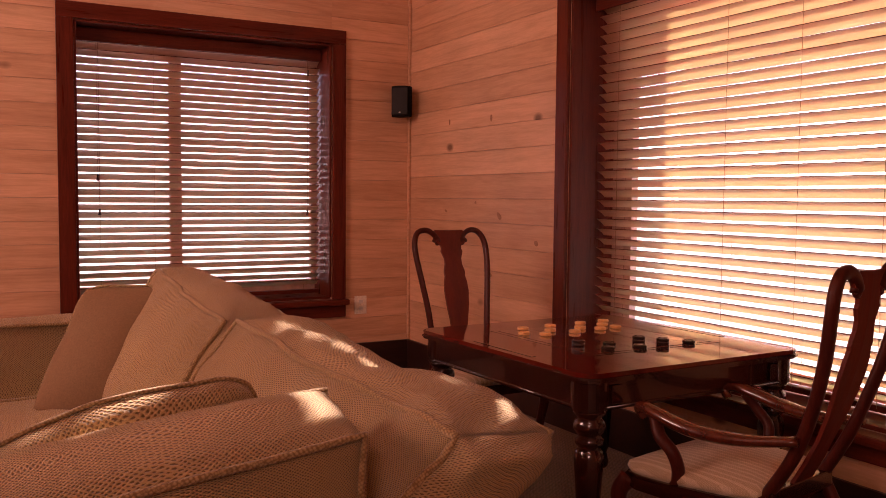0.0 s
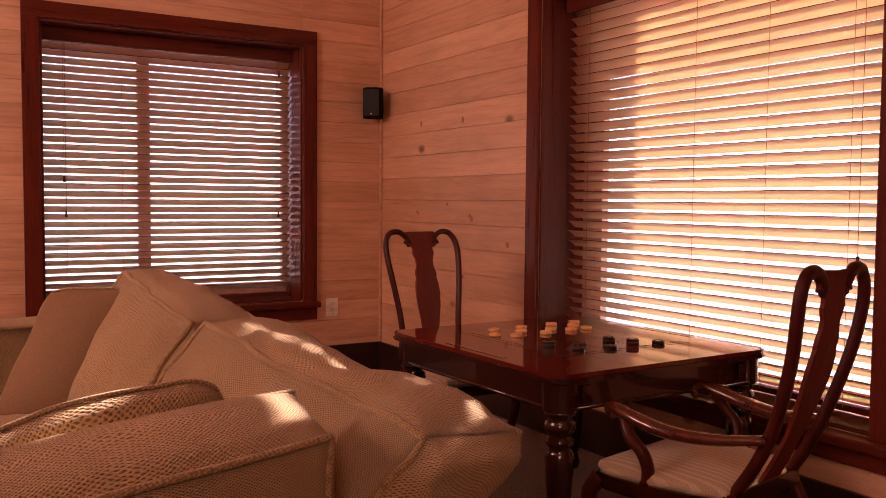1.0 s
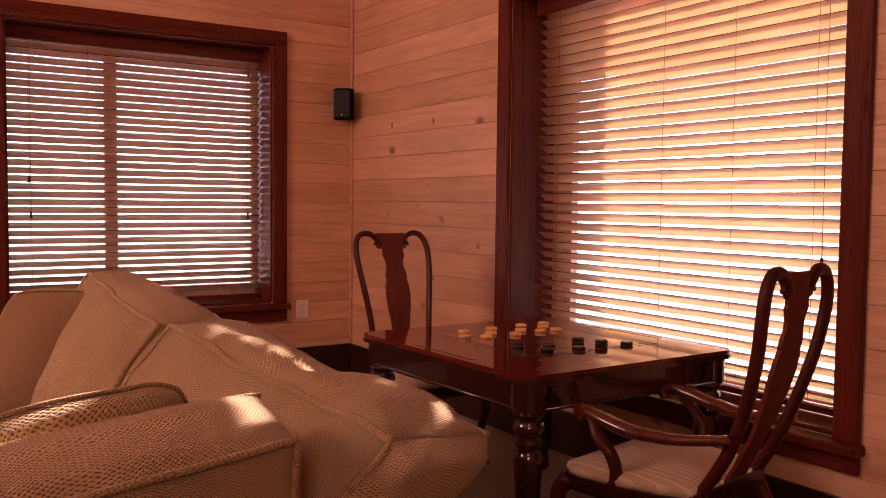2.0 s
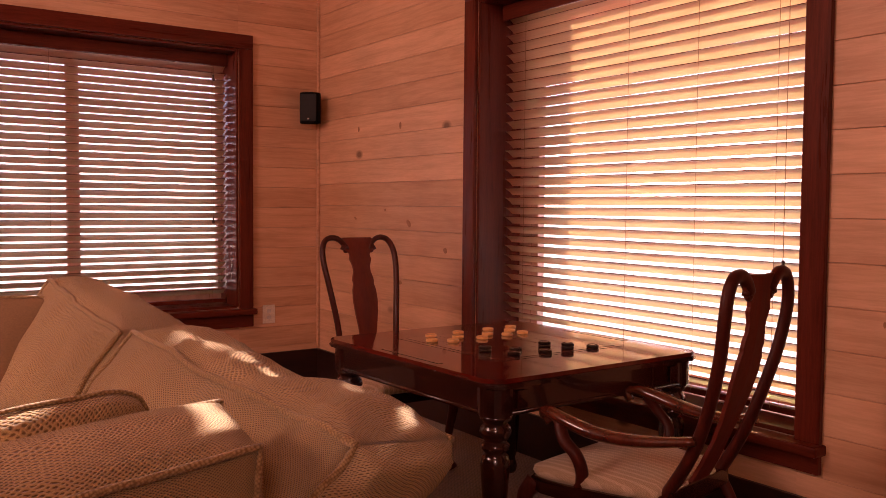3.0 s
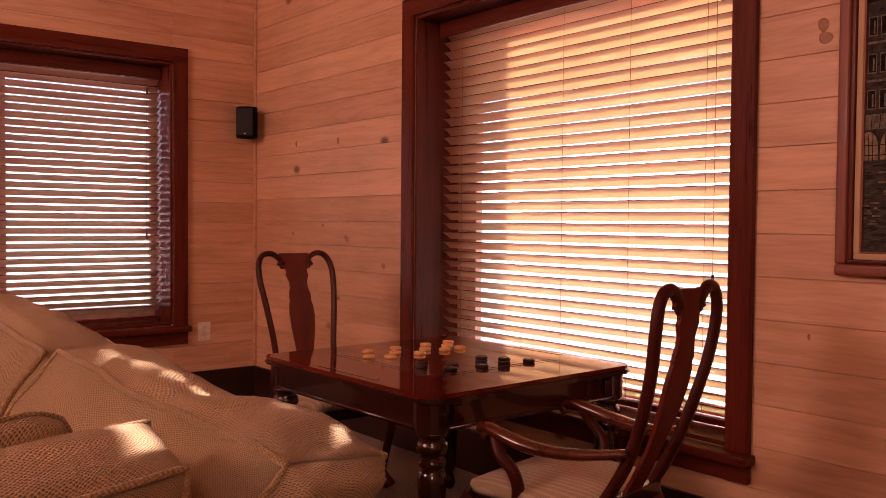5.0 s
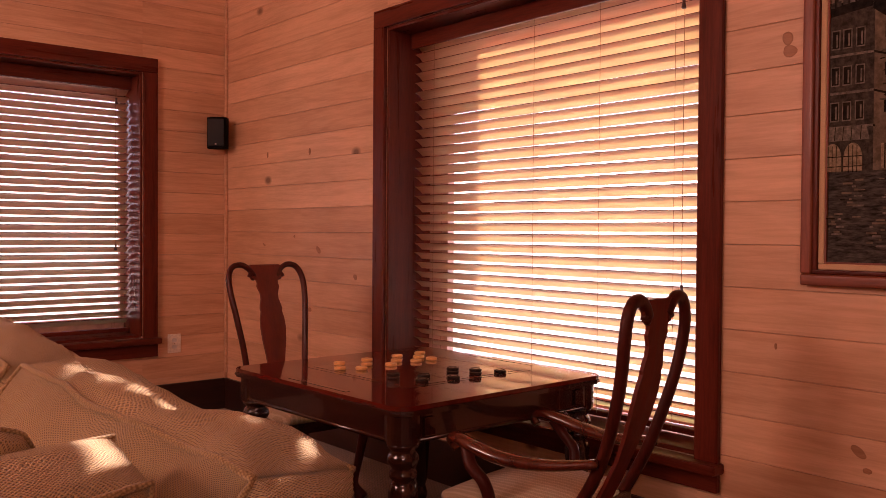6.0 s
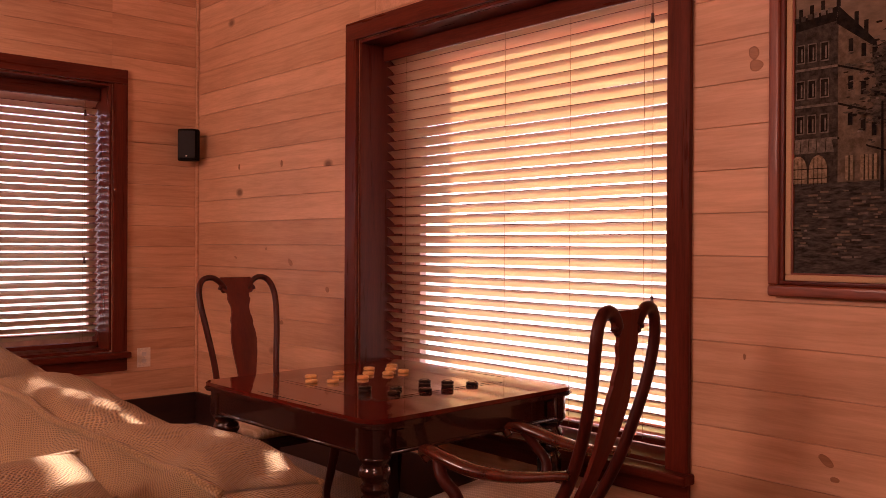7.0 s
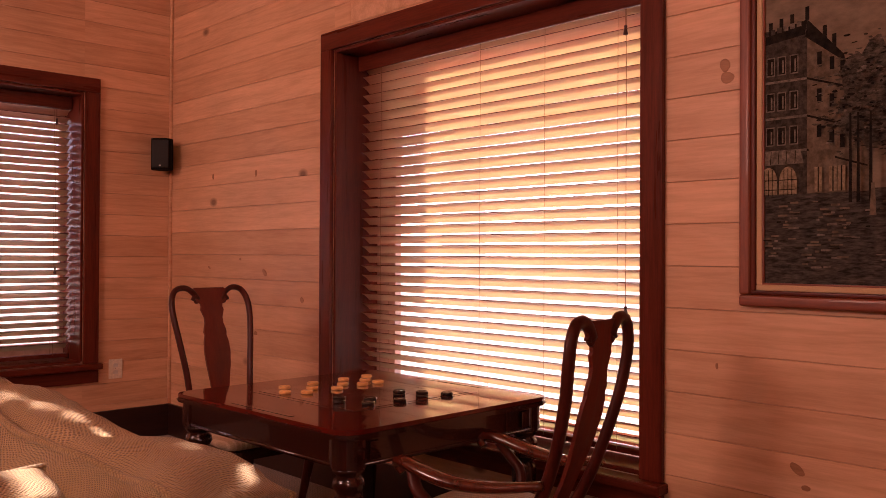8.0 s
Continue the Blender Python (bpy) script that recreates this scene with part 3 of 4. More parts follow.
# ---- chairs ----
def chair(where, turn, label, armed, group, size, rake):
    """A chair with a vase splat, facing local +y; its back's top is 1.22 high before sizing."""
    name = "armchair" if armed else "dining_chair"
    top = thing(name, where, label, "chair", group, turn)
    top.scale = size
    sw, sd, sh = (0.31, 0.27, 0.47) if armed else (0.25, 0.23, 0.47)

    def back_y(z):
        s = (z - sh) / 0.75
        if armed:
            return -sd + 0.045 - rake * (1 - (1 - s) ** 2)
        return -sd - 0.015 - rake * s * s * 0.75 - 0.03 * s
    slim = 0.88 if armed else 1.0
    # stiles: one side, then the other
    for s in (-1, 1):
        pts = [(s * 0.195, back_y(0.44) + 0.01, 0.44), (s * 0.188, back_y(0.60), 0.60), (s * 0.198, back_y(0.75), 0.75), (s * 0.225, back_y(0.93), 0.93),
               (s * 0.243, back_y(1.07), 1.07), (s * 0.237, back_y(1.15), 1.15), (s * 0.205, back_y(1.20), 1.198), (s * 0.150, back_y(1.20), 1.208),
               (s * 0.105, back_y(1.19), 1.185), (s * 0.078, back_y(1.16), 1.150)]
        line = spline([(x * slim, y, z) for x, y, z in pts], 5)
        n = len(line)
        part("stile", sweep(line, [(0.0255 if armed else 0.0215) - 0.003 * k / n for k in range(n)], 10, 0.8), MAHOG_Z, top, smooth=True)
        scroll = [(slim * s * (0.088 + 0.022 * (1 - k / 14) * math.cos(k * 0.62)), back_y(1.15), 1.142 + 0.022 * (1 - k / 14) * math.sin(k * 0.62)) for k in range(14)]
        part("scroll", sweep(scroll, [0.013 - 0.0004 * k for k in range(14)], 8), MAHOG_Z, top, smooth=True)
        leg = [(s * 0.195, back_y(0.44) + 0.01, 0.46), (s * 0.195, -sd - 0.03, 0.25), (s * 0.20, -sd - 0.075, 0.01)]
        part("back_leg", sweep(spline(leg, 5), [0.023, 0.023, 0.023, 0.022, 0.022, 0.021, 0.020, 0.019, 0.018, 0.018, 0.018], 8), MAHOG_Z, top, smooth=True)
        front = [(s * (sw - 0.03), sd - 0.035, 0.43), (s * (sw - 0.005), sd - 0.008, 0.36), (s * (sw - 0.02), sd - 0.025, 0.22), (s * (sw - 0.035), sd - 0.04, 0.09), (s * (sw - 0.01), sd - 0.015, 0.012)]
        part("front_leg", sweep(spline(front, 5), [0.034 - 0.0011 * min(k, 15) + (0.004 * (k - 15) if k > 15 else 0) for k in range(21)], 10), MAHOG_Z, top, smooth=True)
    # splat: a vase outline bent along the back
    half = ((0.46, 0.060), (0.55, 0.055), (0.64, 0.050), (0.72, 0.060), (0.80, 0.074), (0.87, 0.080), (0.92, 0.076), (0.955, 0.066), (0.97, 0.070), (0.99, 0.066),
            (1.02, 0.056), (1.05, 0.056), (1.075, 0.066), (1.09, 0.072), (1.105, 0.066), (1.12, 0.068), (1.14, 0.094), (1.17, 0.108), (1.19, 0.106), (1.203, 0.092))
    bm = bmesh.new()
    rows = []
    for z, h in half:
        y = back_y(z)
        rows.append([bm.verts.new((x, y + dy, z + (0.006 if abs(x) > 0.05 and z > 1.18 else 0))) for x, dy in ((-h, 0.007), (0, 0.009), (h, 0.007), (h, -0.007), (0, -0.009), (-h, -0.007))])
    for a, b in zip(rows, rows[1:]):
        for i in range(6):
            bm.faces.new((a[i], a[(i + 1) % 6], b[(i + 1) % 6], b[i]))
    bm.faces.new(rows[0][::-1]), bm.faces.new(rows[-1])
    part("splat", bm, SPLAT, top, "vase-shaped red wooden splat")
    part("back_rail", box(-0.19, 0.19, -0.016, 0.016, -0.03, 0.03, 0.006), MAHOG, top).location = (0, back_y(0.47), 0.455)
    # seat rail and stuffed seat
    deep = 0.80 if armed else 1.0
    outline = [(x * sw, y * sd * (deep if y < 0 else 1.0)) for x, y in ((-0.72, -1), (0.72, -1), (0.86, -0.4), (0.97, 0.3), (1.0, 0.72), (0.93, 0.93), (0.70, 1.0), (-0.70, 1.0), (-0.93, 0.93), (-1.0, 0.72), (-0.97, 0.3), (-0.86, -0.4))]
    part("seat_rail", slab(outline, 0.395, 0.448, bevel=0.008), MAHOG, top)
    bm = bmesh.new()
    loops = []
    for f, z in ((0.93, 0.444), (0.965, 0.462), (0.95, 0.480), (0.86, 0.494), (0.62, 0.504), (0.30, 0.509)):
        loops.append([bm.verts.new((p.x * f, p.y * f, z)) for p in spline([(x, y, 0) for x, y in outline] + [(*outline[0], 0)], 4)[:-1]])
    for a, b in zip(loops, loops[1:]):
        for i in range(len(a)):
            bm.faces.new((a[i], a[(i + 1) % len(a)], b[(i + 1) % len(a)], b[i]))
    bm.faces.new(loops[-1]), bm.faces.new(loops[0][::-1])
    part("seat", bm, SEAT, top, "cream striped upholstered seat", smooth=True)
    if armed:
        for s in (-1, 1):
            arm = [(s * 0.205, back_y(0.72) + 0.01, 0.672), (s * 0.240, -0.16, 0.645), (s * 0.272, -0.02, 0.648), (s * 0.280, 0.10, 0.672), (s * 0.268, 0.185, 0.690),
                   (s * 0.250, 0.215, 0.672), (s * 0.246, 0.195, 0.646)]
            line = spline(arm, 6)
            n = len(line)
            part("arm", sweep(line, [0.021 + 0.012 * math.sin(math.pi * min(1, k / n * 1.15)) for k in range(n)], 10, 0.75), ARM_WOOD, top, "polished curved wooden arm", smooth=True)
            post = [(s * 0.272, 0.140, 0.668), (s * 0.294, 0.105, 0.61), (s * 0.290, 0.055, 0.56), (s * 0.270, 0.045, 0.49), (s * 0.262, 0.070, 0.42)]
            part("arm_support", sweep(spline(post, 5), 0.023, 10, 0.85), MAHOG_Z, top, smooth=True)
    return top


chair((-0.742, -2.335, 0), 180, "dark mahogany side chair tucked under the table", False, "chairs round the table", (0.92, 1.0, 0.978), 0.17)
chair((-0.795, -4.058, 0), 10, "dark mahogany armchair with cream striped seat", True, "chairs round the table", (1.0, 1.0, 0.955), 0.20)


# ---- sofa ----
def hexa(x0, x1, y0, y1, z0, z1):
    return [(x, y, z) for z in (z0, z1) for y in (y0, y1) for x in (x0, x1)]


def upholstered(name, corners, parent, pipes, puff, mat=CLOTH, soft=0.10, wrinkle=0.006, n=14, label="", seed=0.0, cord=0.0095, sags=()):
    bm, at = puffed(corners, puff, soft, wrinkle, n, seed, sags)
    ob = part(name, bm, mat, parent, label, smooth=True)
    for line in pipes:
        pp = part("piping", seam(at, line, cord), PIPING, ob, smooth=True)
    return ob


RIM_TOP = ((0, 0, 1), (1, 0, 1), (1, 1, 1), (0, 1, 1), (0, 0, 1))
RIM_WEST = ((0, 0, 0), (0, 1, 0), (0, 1, 1), (0, 0, 1), (0, 0, 0))
RIM_EAST = ((1, 0, 0), (1, 1, 0), (1, 1, 1), (1, 0, 1), (1, 0, 0))
RIM_SOUTH = ((0, 0, 0), (1, 0, 0), (1, 0, 1), (0, 0, 1), (0, 0, 0))
RIM_NORTH = ((0, 1, 0), (1, 1, 0), (1, 1, 1), (0, 1, 1), (0, 1, 0))

sofa = thing("sofa", (0, 0, 0), "beige basket-weave upholstered sofa with piped loose cushions", "sofa")
upholstered("base", hexa(-3.10, -2.10, -4.66, -2.10, 0.06, 0.36), sofa, (), (0.005, 0.005, 0.0))
for x in (-3.02, -2.18):
    for y in (-4.55, -2.22):
        part("foot", lathe([(0.022, 0), (0.028, 0.03), (0.034, 0.07)], 14), MAHOG_Z, sofa).location = (x, y, 0)
upholstered("back_frame", [(-2.40, -4.60, 0.30), (-2.14, -4.58, 0.30), (-2.36, -2.16, 0.30), (-2.10, -2.16, 0.30),
                           (-2.36, -4.62, 0.72), (-2.13, -4.62, 0.70), (-2.30, -2.16, 0.86), (-2.08, -2.16, 0.84)], sofa,
            (((0, 0, 0), (0, 0, 1), (1, 0, 1), (1, 0, 0)),), (0.02, 0.02, 0.015), soft=0.20, wrinkle=0.010, n=16, seed=2.0)
upholstered("arm", [(-3.20, -4.69, 0.30), (-2.49, -4.68, 0.30), (-3.20, -4.44, 0.30), (-2.49, -4.44, 0.30),
                    (-3.20, -4.71, 0.855), (-2.450, -4.70, 0.945), (-3.20, -4.44, 0.895), (-2.425, -4.43, 0.980)], sofa, (RIM_SOUTH, RIM_NORTH), (0.022, 0.022, 0.030), soft=0.26, n=24, seed=5.0, cord=0.0075)
upholstered("arm", hexa(-3.14, -2.28, -2.36, -2.10, 0.30, 0.845), sofa, (RIM_SOUTH,), (0.012, 0.012, 0.02), soft=0.10, seed=6.0)
for y0, y1 in ((-4.43, -3.41), (-3.40, -2.37)):
    upholstered("seat_cushion", hexa(-3.14, -2.42, y0, y1, 0.36, 0.555), sofa, (RIM_TOP,), (0.01, 0.01, 0.03), soft=0.12, seed=y0)
upholstered("back_cushion", [(-2.56, -4.60, 0.48), (-2.32, -4.58, 0.50), (-2.69, -3.46, 0.52), (-2.34, -3.46, 0.52),
                             (-2.265, -4.77, 0.920), (-2.030, -4.79, 0.890), (-2.385, -3.48, 1.012), (-2.190, -3.44, 1.005)], sofa,
            (RIM_WEST, RIM_EAST), (0.055, 0.040, 0.025), soft=0.46, wrinkle=0.018, n=30, seed=1.3,
            sags=(((-2.15, -4.10, 0.97), 0.36, (0.0, 0.0, -0.034)), ((-2.26, -4.42, 0.93), 0.16, (0.02, 0.0, -0.022)), ((-2.10, -4.55, 0.92), 0.22, (0.0, 0.0, 0.018))))
upholstered("back_cushion", [(-2.68, -3.50, 0.54), (-2.36, -3.50, 0.54), (-2.68, -2.40, 0.54), (-2.36, -2.40, 0.54),
                             (-2.405, -3.53, 0.985), (-2.170, -3.50, 0.975), (-2.40, -2.44, 1.080), (-2.220, -2.40, 1.050)], sofa,
            (RIM_WEST, RIM_EAST), (0.070, 0.03, 0.03), soft=0.34, wrinkle=0.016, n=20, seed=3.3)


def throw_pillow(label, corners, seed, mat=PILLOW, soft=0.30, puff=(0.03, 0.055, 0.03)):
    bm, at = puffed(corners, puff, soft, 0.008, 14, seed)
    ob = part("throw_pillow", bm, mat, None, smooth=True)
    part("piping", seam(at, ((0, 0.5, 0), (1, 0.5, 0), (1, 0.5, 1), (0, 0.5, 1), (0, 0.5, 0)), 0.005), PIPING, ob, smooth=True)
    return tagged(ob, label, "pillow", "pillows on the sofa")


throw_pillow("tan throw pillow leaning in the sofa corner", [(-2.90, -2.70, 0.58), (-2.56, -2.86, 0.54), (-2.87, -2.62, 0.58), (-2.53, -2.78, 0.54),
             (-2.69, -2.52, 0.995), (-2.44, -2.66, 1.00), (-2.66, -2.45, 0.995), (-2.41, -2.58, 1.00)], 7.0, soft=0.22, puff=(0.0, 0.075, 0.005))
throw_pillow("tan throw pillow propped against the sofa arm", [(-3.05, -4.40, 0.57), (-2.60, -4.40, 0.57), (-3.05, -4.30, 0.57), (-2.60, -4.30, 0.57),
             (-3.08, -4.43, 0.895), (-2.58, -4.43, 0.975), (-3.08, -4.34, 0.90), (-2.58, -4.34, 0.985)], 9.0, CLOTH)


# ---- things on the walls ----
def wall_speaker():
    top = thing("wall_speaker", (-0.130, -0.115, 2.095), "small black loudspeaker mounted in the corner", "speaker", "", -40)
    part("cabinet", slab(rounded(-0.072, 0.072, -0.060, 0.060, 0.03), -0.115, 0.115, bevel=0.012), BLACK, top, smooth=False)
    part("grille", box(-0.060, 0.060, -0.066, -0.058, -0.100, 0.100, 0.003), GRILLE, top)
    part("badge", box(-0.006, 0.006, -0.0685, -0.0655, -0.090, -0.082, 0.001), IVORY, top, "small pale badge")
    part("bracket", sweep([(0, 0.05, 0), (0, 0.11, 0)], 0.012, 8), BLACK, top)
    return top


wall_speaker()


def wall_plate():
    top = thing("wall_plate", (-0.420, 0, 0.530), "ivory electrical outlet plate on the boards", "outlet")
    part("plate", box(-0.050, 0.050, -0.007, -0.0005, -0.070, 0.070, 0.003), IVORY, top)
    for s in (-1, 1):
        part("socket", slab(rounded(-0.017, 0.017, -0.014, 0.014, 0.008), 0.0, 0.003), WHITE, top).matrix_basis = pose(0, -0.007, s * 0.025, 90)
    part("screw", lathe([(0.003, 0), (0.003, 0.001)], 8), CORD, top).matrix_basis = pose(0, -0.0072, 0, 90)
    return top


wall_plate()


def paint(name, dark, light, scale, stretch=(1, 1, 1)):
    """Oil paint in broken strokes."""
    mat, nt, bsdf = shader(name)
    n = noise_of(nt, coords(nt, stretch), scale, 6.0, 0.7)
    nt.links.new(ramp(nt, n, [(0.38, dark), (0.64, light)]), bsdf.inputs["Base Color"])
    bsdf.inputs["Roughness"].default_value = 0.85
    bsdf.inputs["Specular IOR Level"].default_value = 0.12
    bump(nt, bsdf, n, 0.2, 0.001)
    return mat


P_SKY = paint("painted_sky", (0.16, 0.125, 0.085), (0.26, 0.20, 0.14), 9, (1, 1, 2))
P_WALL = paint("painted_shaded_wall", (0.024, 0.021, 0.018), (0.085, 0.070, 0.055), 45)
P_LIT = paint("painted_lit_wall", (0.09, 0.07, 0.048), (0.20, 0.155, 0.105), 26)
P_ROAD = paint("painted_wet_road", (0.018, 0.017, 0.015), (0.10, 0.088, 0.075), 22, (1, 1, 4))
P_LEAF = paint("painted_foliage", (0.022, 0.021, 0.017), (0.13, 0.11, 0.085), 40, (1, 1, 1.8))
P_GLOW = paint("painted_lamplit_window", (0.16, 0.12, 0.07), (0.36, 0.28, 0.18), 60)
P_PALE = paint("painted_pale_strokes", (0.09, 0.08, 0.062), (0.24, 0.205, 0.16), 50)
P_DARK = paint("painted_dark_strokes", (0.008, 0.007, 0.006), (0.025, 0.02, 0.016), 40)
FRAME_W = wood("picture_frame_wood", (0.24, 0.065, 0.026), (0.42, 0.13, 0.055), 0.45, coat=0.1, along=0)


def picture():
    """Seen from the room, local x runs to the right and z up; the picture is 1.16 wide."""
    w, z0, z1 = 1.26, 1.180, 2.46
    h = (z1 - z0) / 2
    top = thing("framed_painting", (-0.002, -4.598 - w / 2, (z0 + z1) / 2), "dark oil painting of a city street in a wooden frame", "painting", "", -90)

    def rail(long, m, width, thick, y, mat, name, label=""):
        ob = part(name, box(-long / 2, long / 2, -thick, 0, -width / 2, width / 2, min(width, thick) * 0.3, 3), mat, top, label)
        ob.matrix_basis = m @ pose(0, y, 0)
        return ob
    # outer frame, an inner step, the linen liner and a thin gilt lip
    for width, thick, inset, mat, name in ((0.042, 0.040, 0.021, FRAME_W, "frame_rail"), (0.016, 0.030, 0.050, TRIM, "frame_step"),
                                           (0.022, 0.020, 0.069, LINEN, "liner"), (0.007, 0.016, 0.083, FRAME_W, "liner_lip")):
        for s in (-1, 1):
            rail(w - 2 * inset + width, pose(0, 0, s * (h - inset)), width, thick, 0, mat, name)
            rail(2 * h - 2 * inset - width + 0.001, pose(s * (w / 2 - inset), 0, 0, 0, 90, 0), width, thick, 0, mat, name)
    cw, ch = w / 2 - 0.085, h - 0.085
    part("canvas", box(-cw, cw, -0.006, -0.001, -ch, ch), P_SKY, top, "oil painted canvas")
    lay = [0.0064]

    def stroke(points, mat, name):
        """A flat patch of paint, from canvas metres measured from the lower left corner."""
        lay[0] += 0.00008
        bm = bmesh.new()
        bm.faces.new([bm.verts.new((-cw + x * 0.72, -lay[0], -ch + (z if z < 0.32 else 0.32 + (z - 0.32) * 0.86))) for x, z in points])
        part(name, bm, mat, top)

    def patch(x, z, a, b, mat, name="brush_patch"):
        stroke(((x - a, z - b), (x + a, z - b), (x + a, z + b), (x - a, z + b)), mat, name)
    W2 = 2 * cw / 0.72
    stroke(((0, 0), (W2, 0), (W2, 0.33), (0, 0.33)), P_ROAD, "painted_road")
    stroke(((0, 0.32), (0.215, 0.32), (0.215, 0.985), (0.0, 0.955)), P_WALL, "painted_facade")
    stroke(((0.215, 0.32), (0.52, 0.32), (0.52, 0.78), (0.40, 0.84), (0.215, 0.965)), P_LIT, "painted_facade")
    stroke(((0, 0.955), (0.205, 0.975), (0.215, 1.035), (0.0, 1.000)), P_DARK, "painted_roof")
    stroke(((0.205, 0.965), (0.40, 0.835), (0.39, 0.87), (0.215, 1.035)), P_DARK, "painted_roof")
    for x, z in ((0.03, 1.02), (0.085, 1.03), (0.14, 1.04), (0.215, 1.06), (0.30, 0.97), (0.345, 0.93)):
        patch(x, z, 0.010, 0.028, P_DARK, "painted_chimney")
    for z in (0.86, 0.71, 0.565):
        for x in (0.030, 0.088, 0.150):
            patch(x, z, 0.022, 0.040, P_PALE, "painted_window")
            patch(x, z, 0.017, 0.035, P_DARK, "painted_window")
            patch(x + 0.006, z - 0.004, 0.004, 0.026, P_PALE, "painted_curtain")
        for x in (0.275, 0.335, 0.385):
            patch(x, z - (x - 0.27) * 0.45 + 0.01, 0.011, 0.026, P_DARK, "painted_window")
    for z in (0.793, 0.640, 0.500):
        patch(0.108, z, 0.108, 0.005, P_PALE, "painted_ledge")
        stroke(((0.215, z - 0.005), (0.50, z - 0.085), (0.50, z - 0.078), (0.215, z + 0.004)), P_DARK, "painted_ledge")
    stroke(((0.0, 0.445), (0.20, 0.445), (0.185, 0.505), (0.01, 0.505)), P_PALE, "painted_awning")
    stroke(((0.225, 0.445), (0.36, 0.445), (0.33, 0.495), (0.225, 0.505)), P_LIT, "painted_awning")
    for x in (0.03, 0.07, 0.11, 0.155):
        stroke(((x, 0.447), (x + 0.004, 0.447), (x + 0.008, 0.503), (x + 0.005, 0.503)), P_DARK, "painted_fold")
    for x in (0.012, 0.045, 0.078, 0.111, 0.144, 0.177):
        patch(x, 1.000 + 0.12 * x, 0.012, 0.011, P_PALE if x > 0.1 else P_WALL, "painted_baluster")
    for x, lo, deep in ((0.125, 0.20, 0.10), (0.30, 0.12, 0.16), (0.37, 0.17, 0.12), (0.04, 0.10, 0.08), (0.24, 0.06, 0.10)):
        for k in range(9):
            patch(x + 0.03 * math.sin(k * 2.4 + x * 9), lo + deep * k / 9, 0.016 + 0.010 * math.cos(k * 1.7), 0.0035, P_LIT if k % 3 else P_PALE, "painted_glint")
    for x in (0.025, 0.125):
        stroke([(x + 0.045 * math.cos(radians(a)), 0.375 + 0.06 * math.sin(radians(a))) for a in range(0, 181, 20)] + [(x - 0.045, 0.32), (x + 0.045, 0.32)], P_GLOW, "painted_window")
        for k in (-0.02, 0.0, 0.02):
            patch(x + k, 0.37, 0.0018, 0.055, P_DARK, "painted_bar")
        for k in (0.34, 0.38):
            patch(x, k, 0.044, 0.0018, P_DARK, "painted_bar")
    for x in (0.275, 0.345, 0.385):
        patch(x, 0.375, 0.018, 0.050, P_GLOW, "painted_window")
        patch(x, 0.375, 0.003, 0.050, P_DARK, "painted_bar")
    rng = random.Random(4)
    for cx, cz, rx, rz in ((0.56, 0.74, 0.17, 0.15), (0.62, 0.60, 0.20, 0.13), (0.86, 0.66, 0.20, 0.18), (0.47, 0.60, 0.11, 0.07), (1.10, 0.62, 0.18, 0.20)):
        blob = [(cx + rx * math.cos(q) * (1 + 0.25 * rng.uniform(-1, 1)), cz + rz * math.sin(q) * (1 + 0.25 * rng.uniform(-1, 1))) for q in (i * math.pi / 14 for i in range(28))]
        stroke(blob, P_LEAF, "painted_crown")
    for k in range(560):
        x, z = 0.50 + rng.gauss(0, 0.15) + 0.12 * rng.random(), 0.66 + rng.gauss(0, 0.12)
        if not 0.26 < x < W2 - 0.03 or not 0.45 < z < 0.99:
            continue
        a, b, t = rng.uniform(0.006, 0.020), rng.uniform(0.002, 0.006), rng.uniform(-0.5, 0.5)
        ring = [(x + a * math.cos(q) - t * b * math.sin(q), z + b * math.sin(q) + t * a * math.cos(q) * 0.4) for q in (i * math.pi / 3 for i in range(6))]
        stroke(ring, rng.choice((P_LEAF, P_LEAF, P_DARK, P_WALL, P_PALE if rng.random() < 0.4 else P_LEAF)), "painted_leaf")
    for x in (0.44, 0.475, 0.53):
        stroke(((x, 0.28), (x + 0.016, 0.28), (x + 0.012, 0.62), (x + 0.003, 0.62)), P_DARK, "painted_trunk")
    for k in range(60):
        patch(rng.uniform(0.02, W2 - 0.04), rng.uniform(0.04, 0.29), rng.uniform(0.008, 0.03), rng.uniform(0.0012, 0.003), rng.choice((P_PALE, P_LIT, P_DARK)), "painted_glint")
    stroke(((0.535, 0.235), (0.565, 0.235), (0.558, 0.345), (0.543, 0.345)), P_LIT, "painted_shape")
    return top


picture()


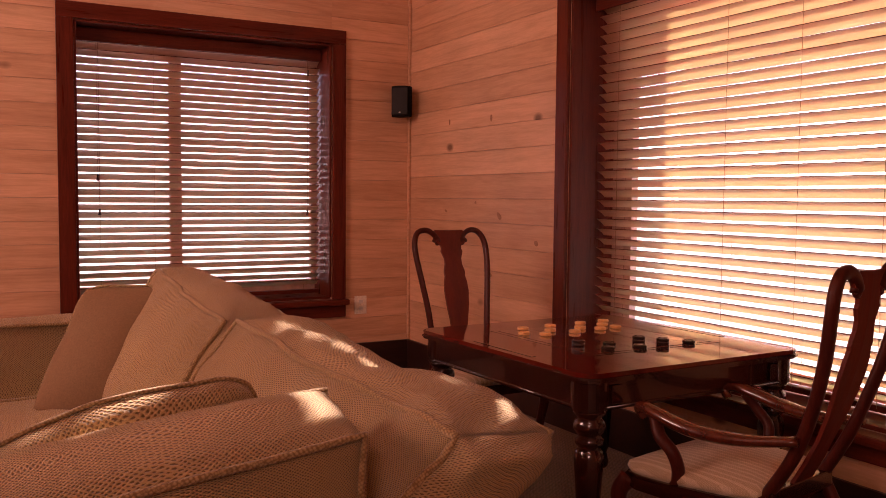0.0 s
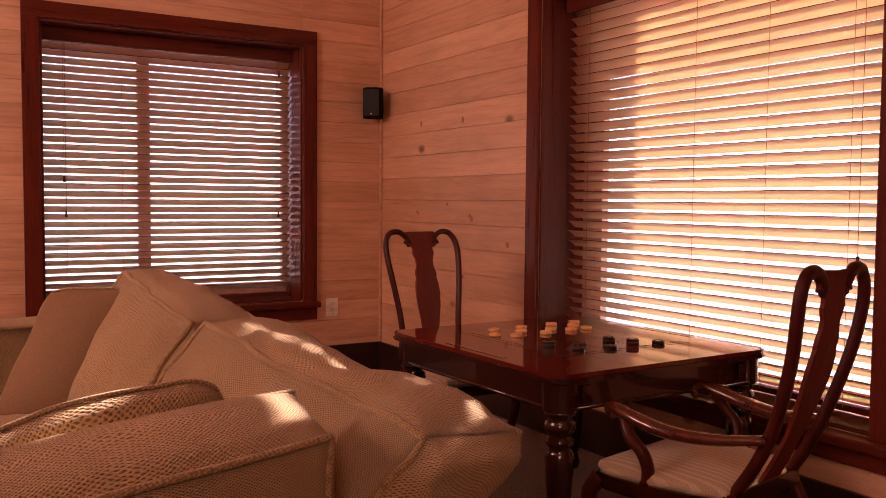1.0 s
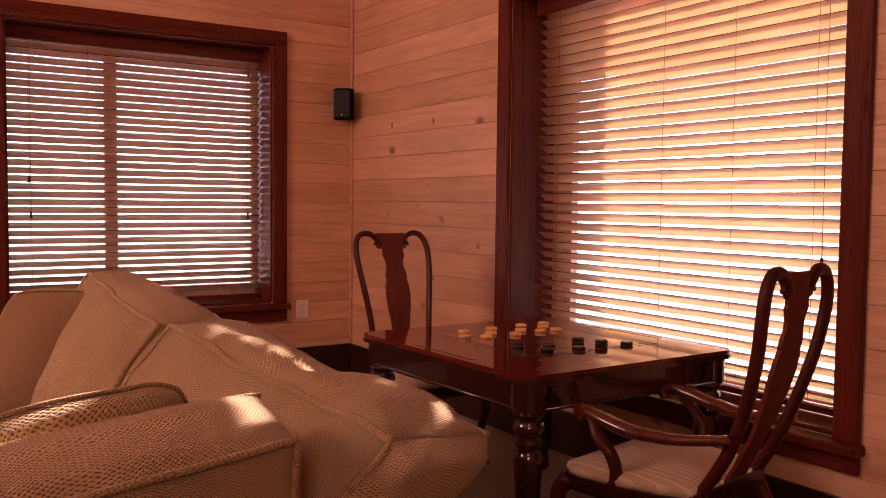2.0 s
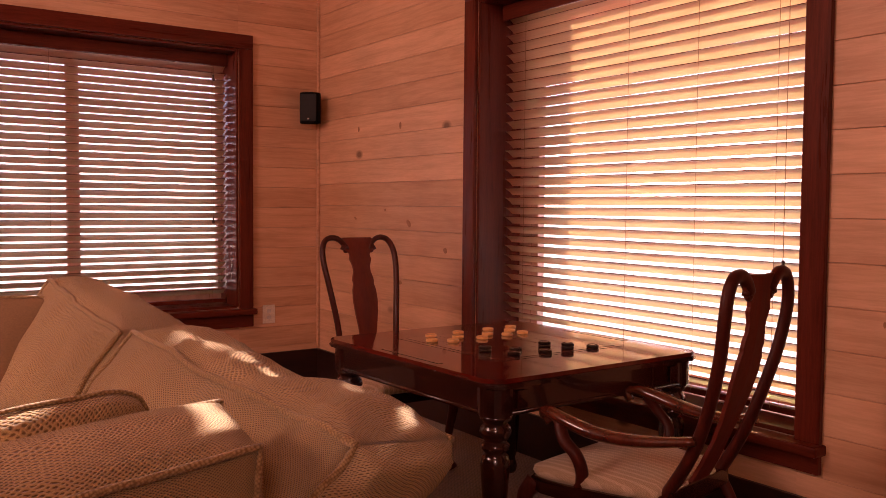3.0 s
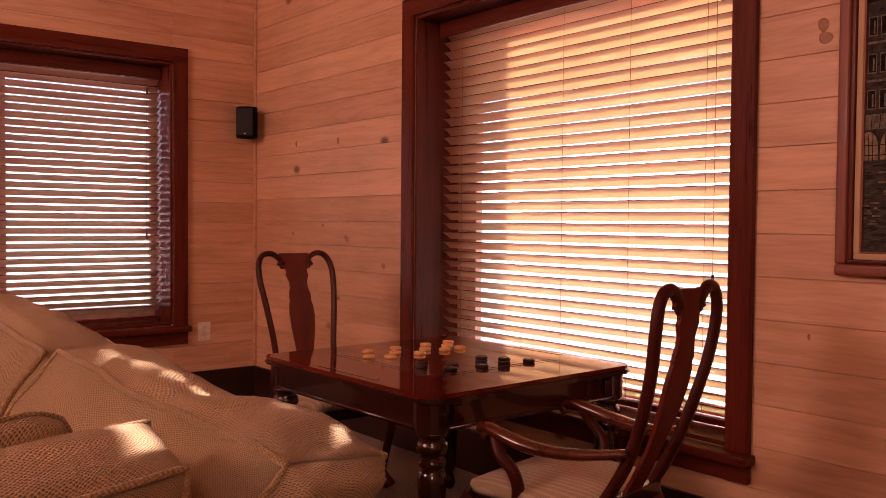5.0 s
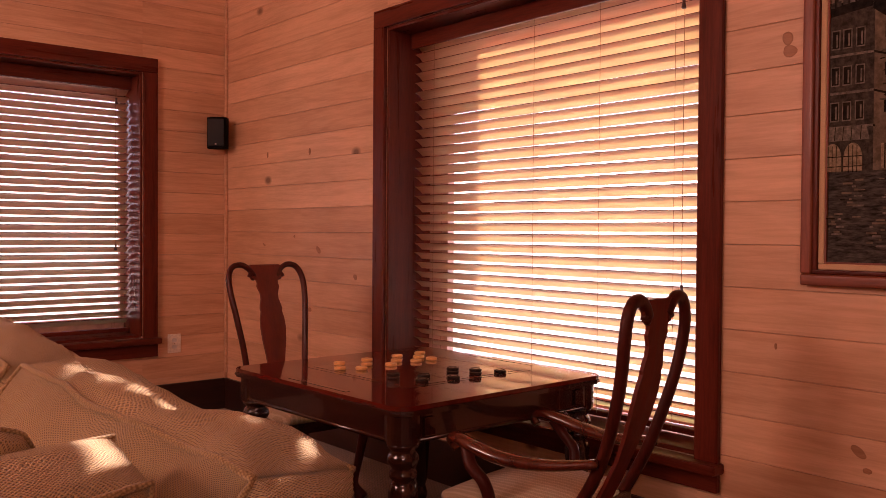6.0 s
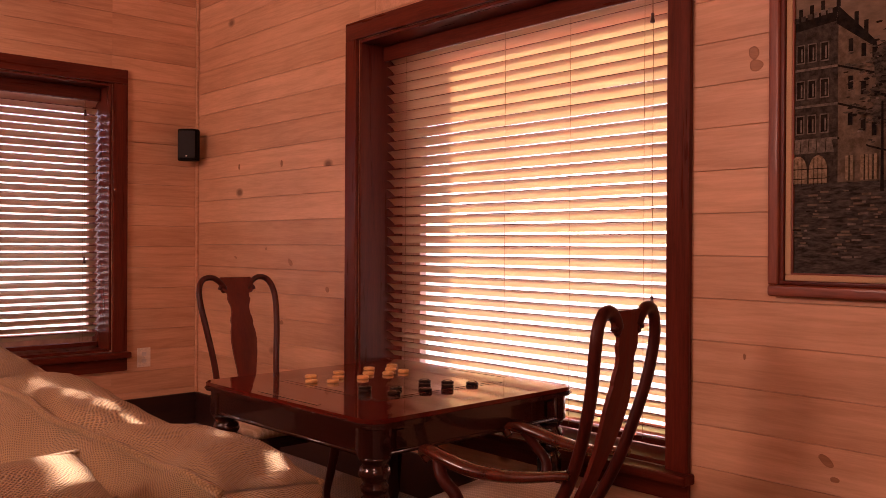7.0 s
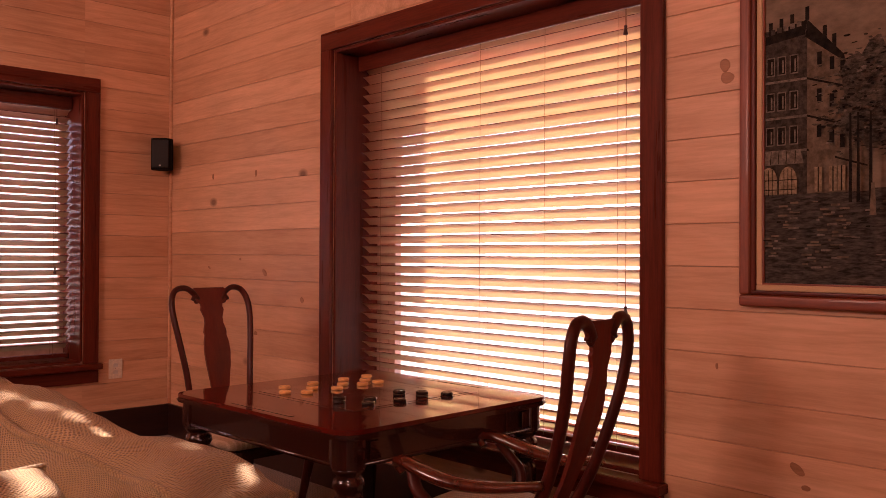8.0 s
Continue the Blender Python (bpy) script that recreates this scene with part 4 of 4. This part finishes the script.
# ---- boards on the walls ----
def boards(wall, turn, spans, pitch, phase):
    """Boards between lengths along the wall; local x runs along the wall, -y faces the room."""
    shared = {}
    rng = random.Random(11)
    k = -1
    while phase + pitch * k < Z_TOP:
        z0, z1 = max(0.001, phase + pitch * k), min(Z_TOP - 0.001, phase + pitch * (k + 1))
        k += 1
        if z1 - z0 < 0.02:
            continue
        for a, b, low, high in spans:
            if z1 <= low + 0.004 or z0 >= high - 0.004:
                continue
            lo, hi = max(z0, low), min(z1, high)
            key = (a, b, round(hi - lo, 4))
            if key not in shared:
                bm = box(-(b - a) / 2, (b - a) / 2, 0.0, 0.017, -(hi - lo) / 2 + 0.0007, (hi - lo) / 2 - 0.0007)
                edges = [e for e in bm.edges if all(v.co.y < 0.001 for v in e.verts) and abs(e.verts[0].co.z - e.verts[1].co.z) < 1e-5]
                bmesh.ops.bevel(bm, geom=edges, offset=0.0022, segments=1, affect="EDGES")
                shared[key] = mesh_of("board", bm, PINE)
            ob = new("board", shared[key])
            ob.parent = wall
            m = pose((a + b) / 2, rng.uniform(0.0, 0.0012), (lo + hi) / 2)
            ob.matrix_basis = pose(0, 0, 0, 0, 0, turn) @ m


boards(wall_north, 0, ((X_WEST, NORTH["x0"], 0, Z_TOP), (NORTH["x1"], 0.0, 0, Z_TOP), (NORTH["x0"], NORTH["x1"], 0, NORTH["z0"]), (NORTH["x0"], NORTH["x1"], NORTH["z1"], Z_TOP)), 0.1515, 0.1275)
boards(wall_east, -90, ((0.0, -EAST["y1"], 0, Z_TOP), (-EAST["y1"], -EAST["y0"], 0, EAST["z0"]),
                        (-EAST["y1"], -EAST["y0"], EAST["z1"], SUN_SLOT["z0"]), (-EAST["y1"], -SUN_SLOT["y1"], SUN_SLOT["z0"], Z_TOP), (-SUN_SLOT["y0"], -EAST["y0"], SUN_SLOT["z0"], Z_TOP),
                        (-SUN_SLOT["y1"], -SUN_SLOT["y0"], SUN_SLOT["z1"], Z_TOP)), 0.1622, 0.0604)
boards(wall_east, -90, ((-EAST["y0"], -Y_SOUTH, 0, Z_TOP),), 0.1664, 0.1580)


# ---- knots in the boards ----
KNOT = wood("pine_knot", (0.38, 0.195, 0.095), (0.54, 0.30, 0.155), 0.5, along=1, grain=60.0)


def knot(wall, along, z, wide, high, tilt, k):
    """A flat oval knot, standing a hair proud of the east wall's boards."""
    bm = bmesh.new()
    n = 18
    ring = []
    for i in range(n):
        a = 2 * math.pi * i / n
        r = 1 + 0.16 * noise.noise(Vector((math.cos(a) * 1.3 + k, math.sin(a) * 1.3, k)))
        x, y = r * wide * math.cos(a), r * high * math.sin(a)
        c, q = math.cos(radians(tilt)), math.sin(radians(tilt))
        ring.append((x * c - y * q, x * q + y * c))
    low = [bm.verts.new((0.0, -x, y)) for x, y in ring]
    top = [bm.verts.new((-0.0012, -x * 0.8, y * 0.8)) for x, y in ring]
    bm.faces.new(top)
    for i in range(n):
        bm.faces.new((low[i], low[(i + 1) % n], top[(i + 1) % n], top[i]))
    ob = part("knot", bm, KNOT, wall)
    ob.location = (-0.0002, along, z)


for k, (y, z, a, b, t) in enumerate(((-0.635, 1.907, 0.012, 0.020, 0), (-1.198, 1.896, 0.014, 0.024, 0), (-1.309, 1.244, 0.034, 0.018, -38), (-1.732, 1.083, 0.022, 0.016, -25),
                                     (-0.589, 1.267, 0.020, 0.008, -20), (-1.007, 1.330, 0.012, 0.009, 0), (-1.206, 0.844, 0.022, 0.014, 0), (-4.521, 2.088, 0.022, 0.026, 20),
                                     (-4.530, 2.040, 0.028, 0.022, -15), (-4.490, 0.943, 0.006, 0.012, 0), (-4.800, 0.607, 0.030, 0.016, -35), (-4.832, 0.545, 0.016, 0.010, 0))):
    knot(wall_east, y, z, a, b, t, k * 1.7)
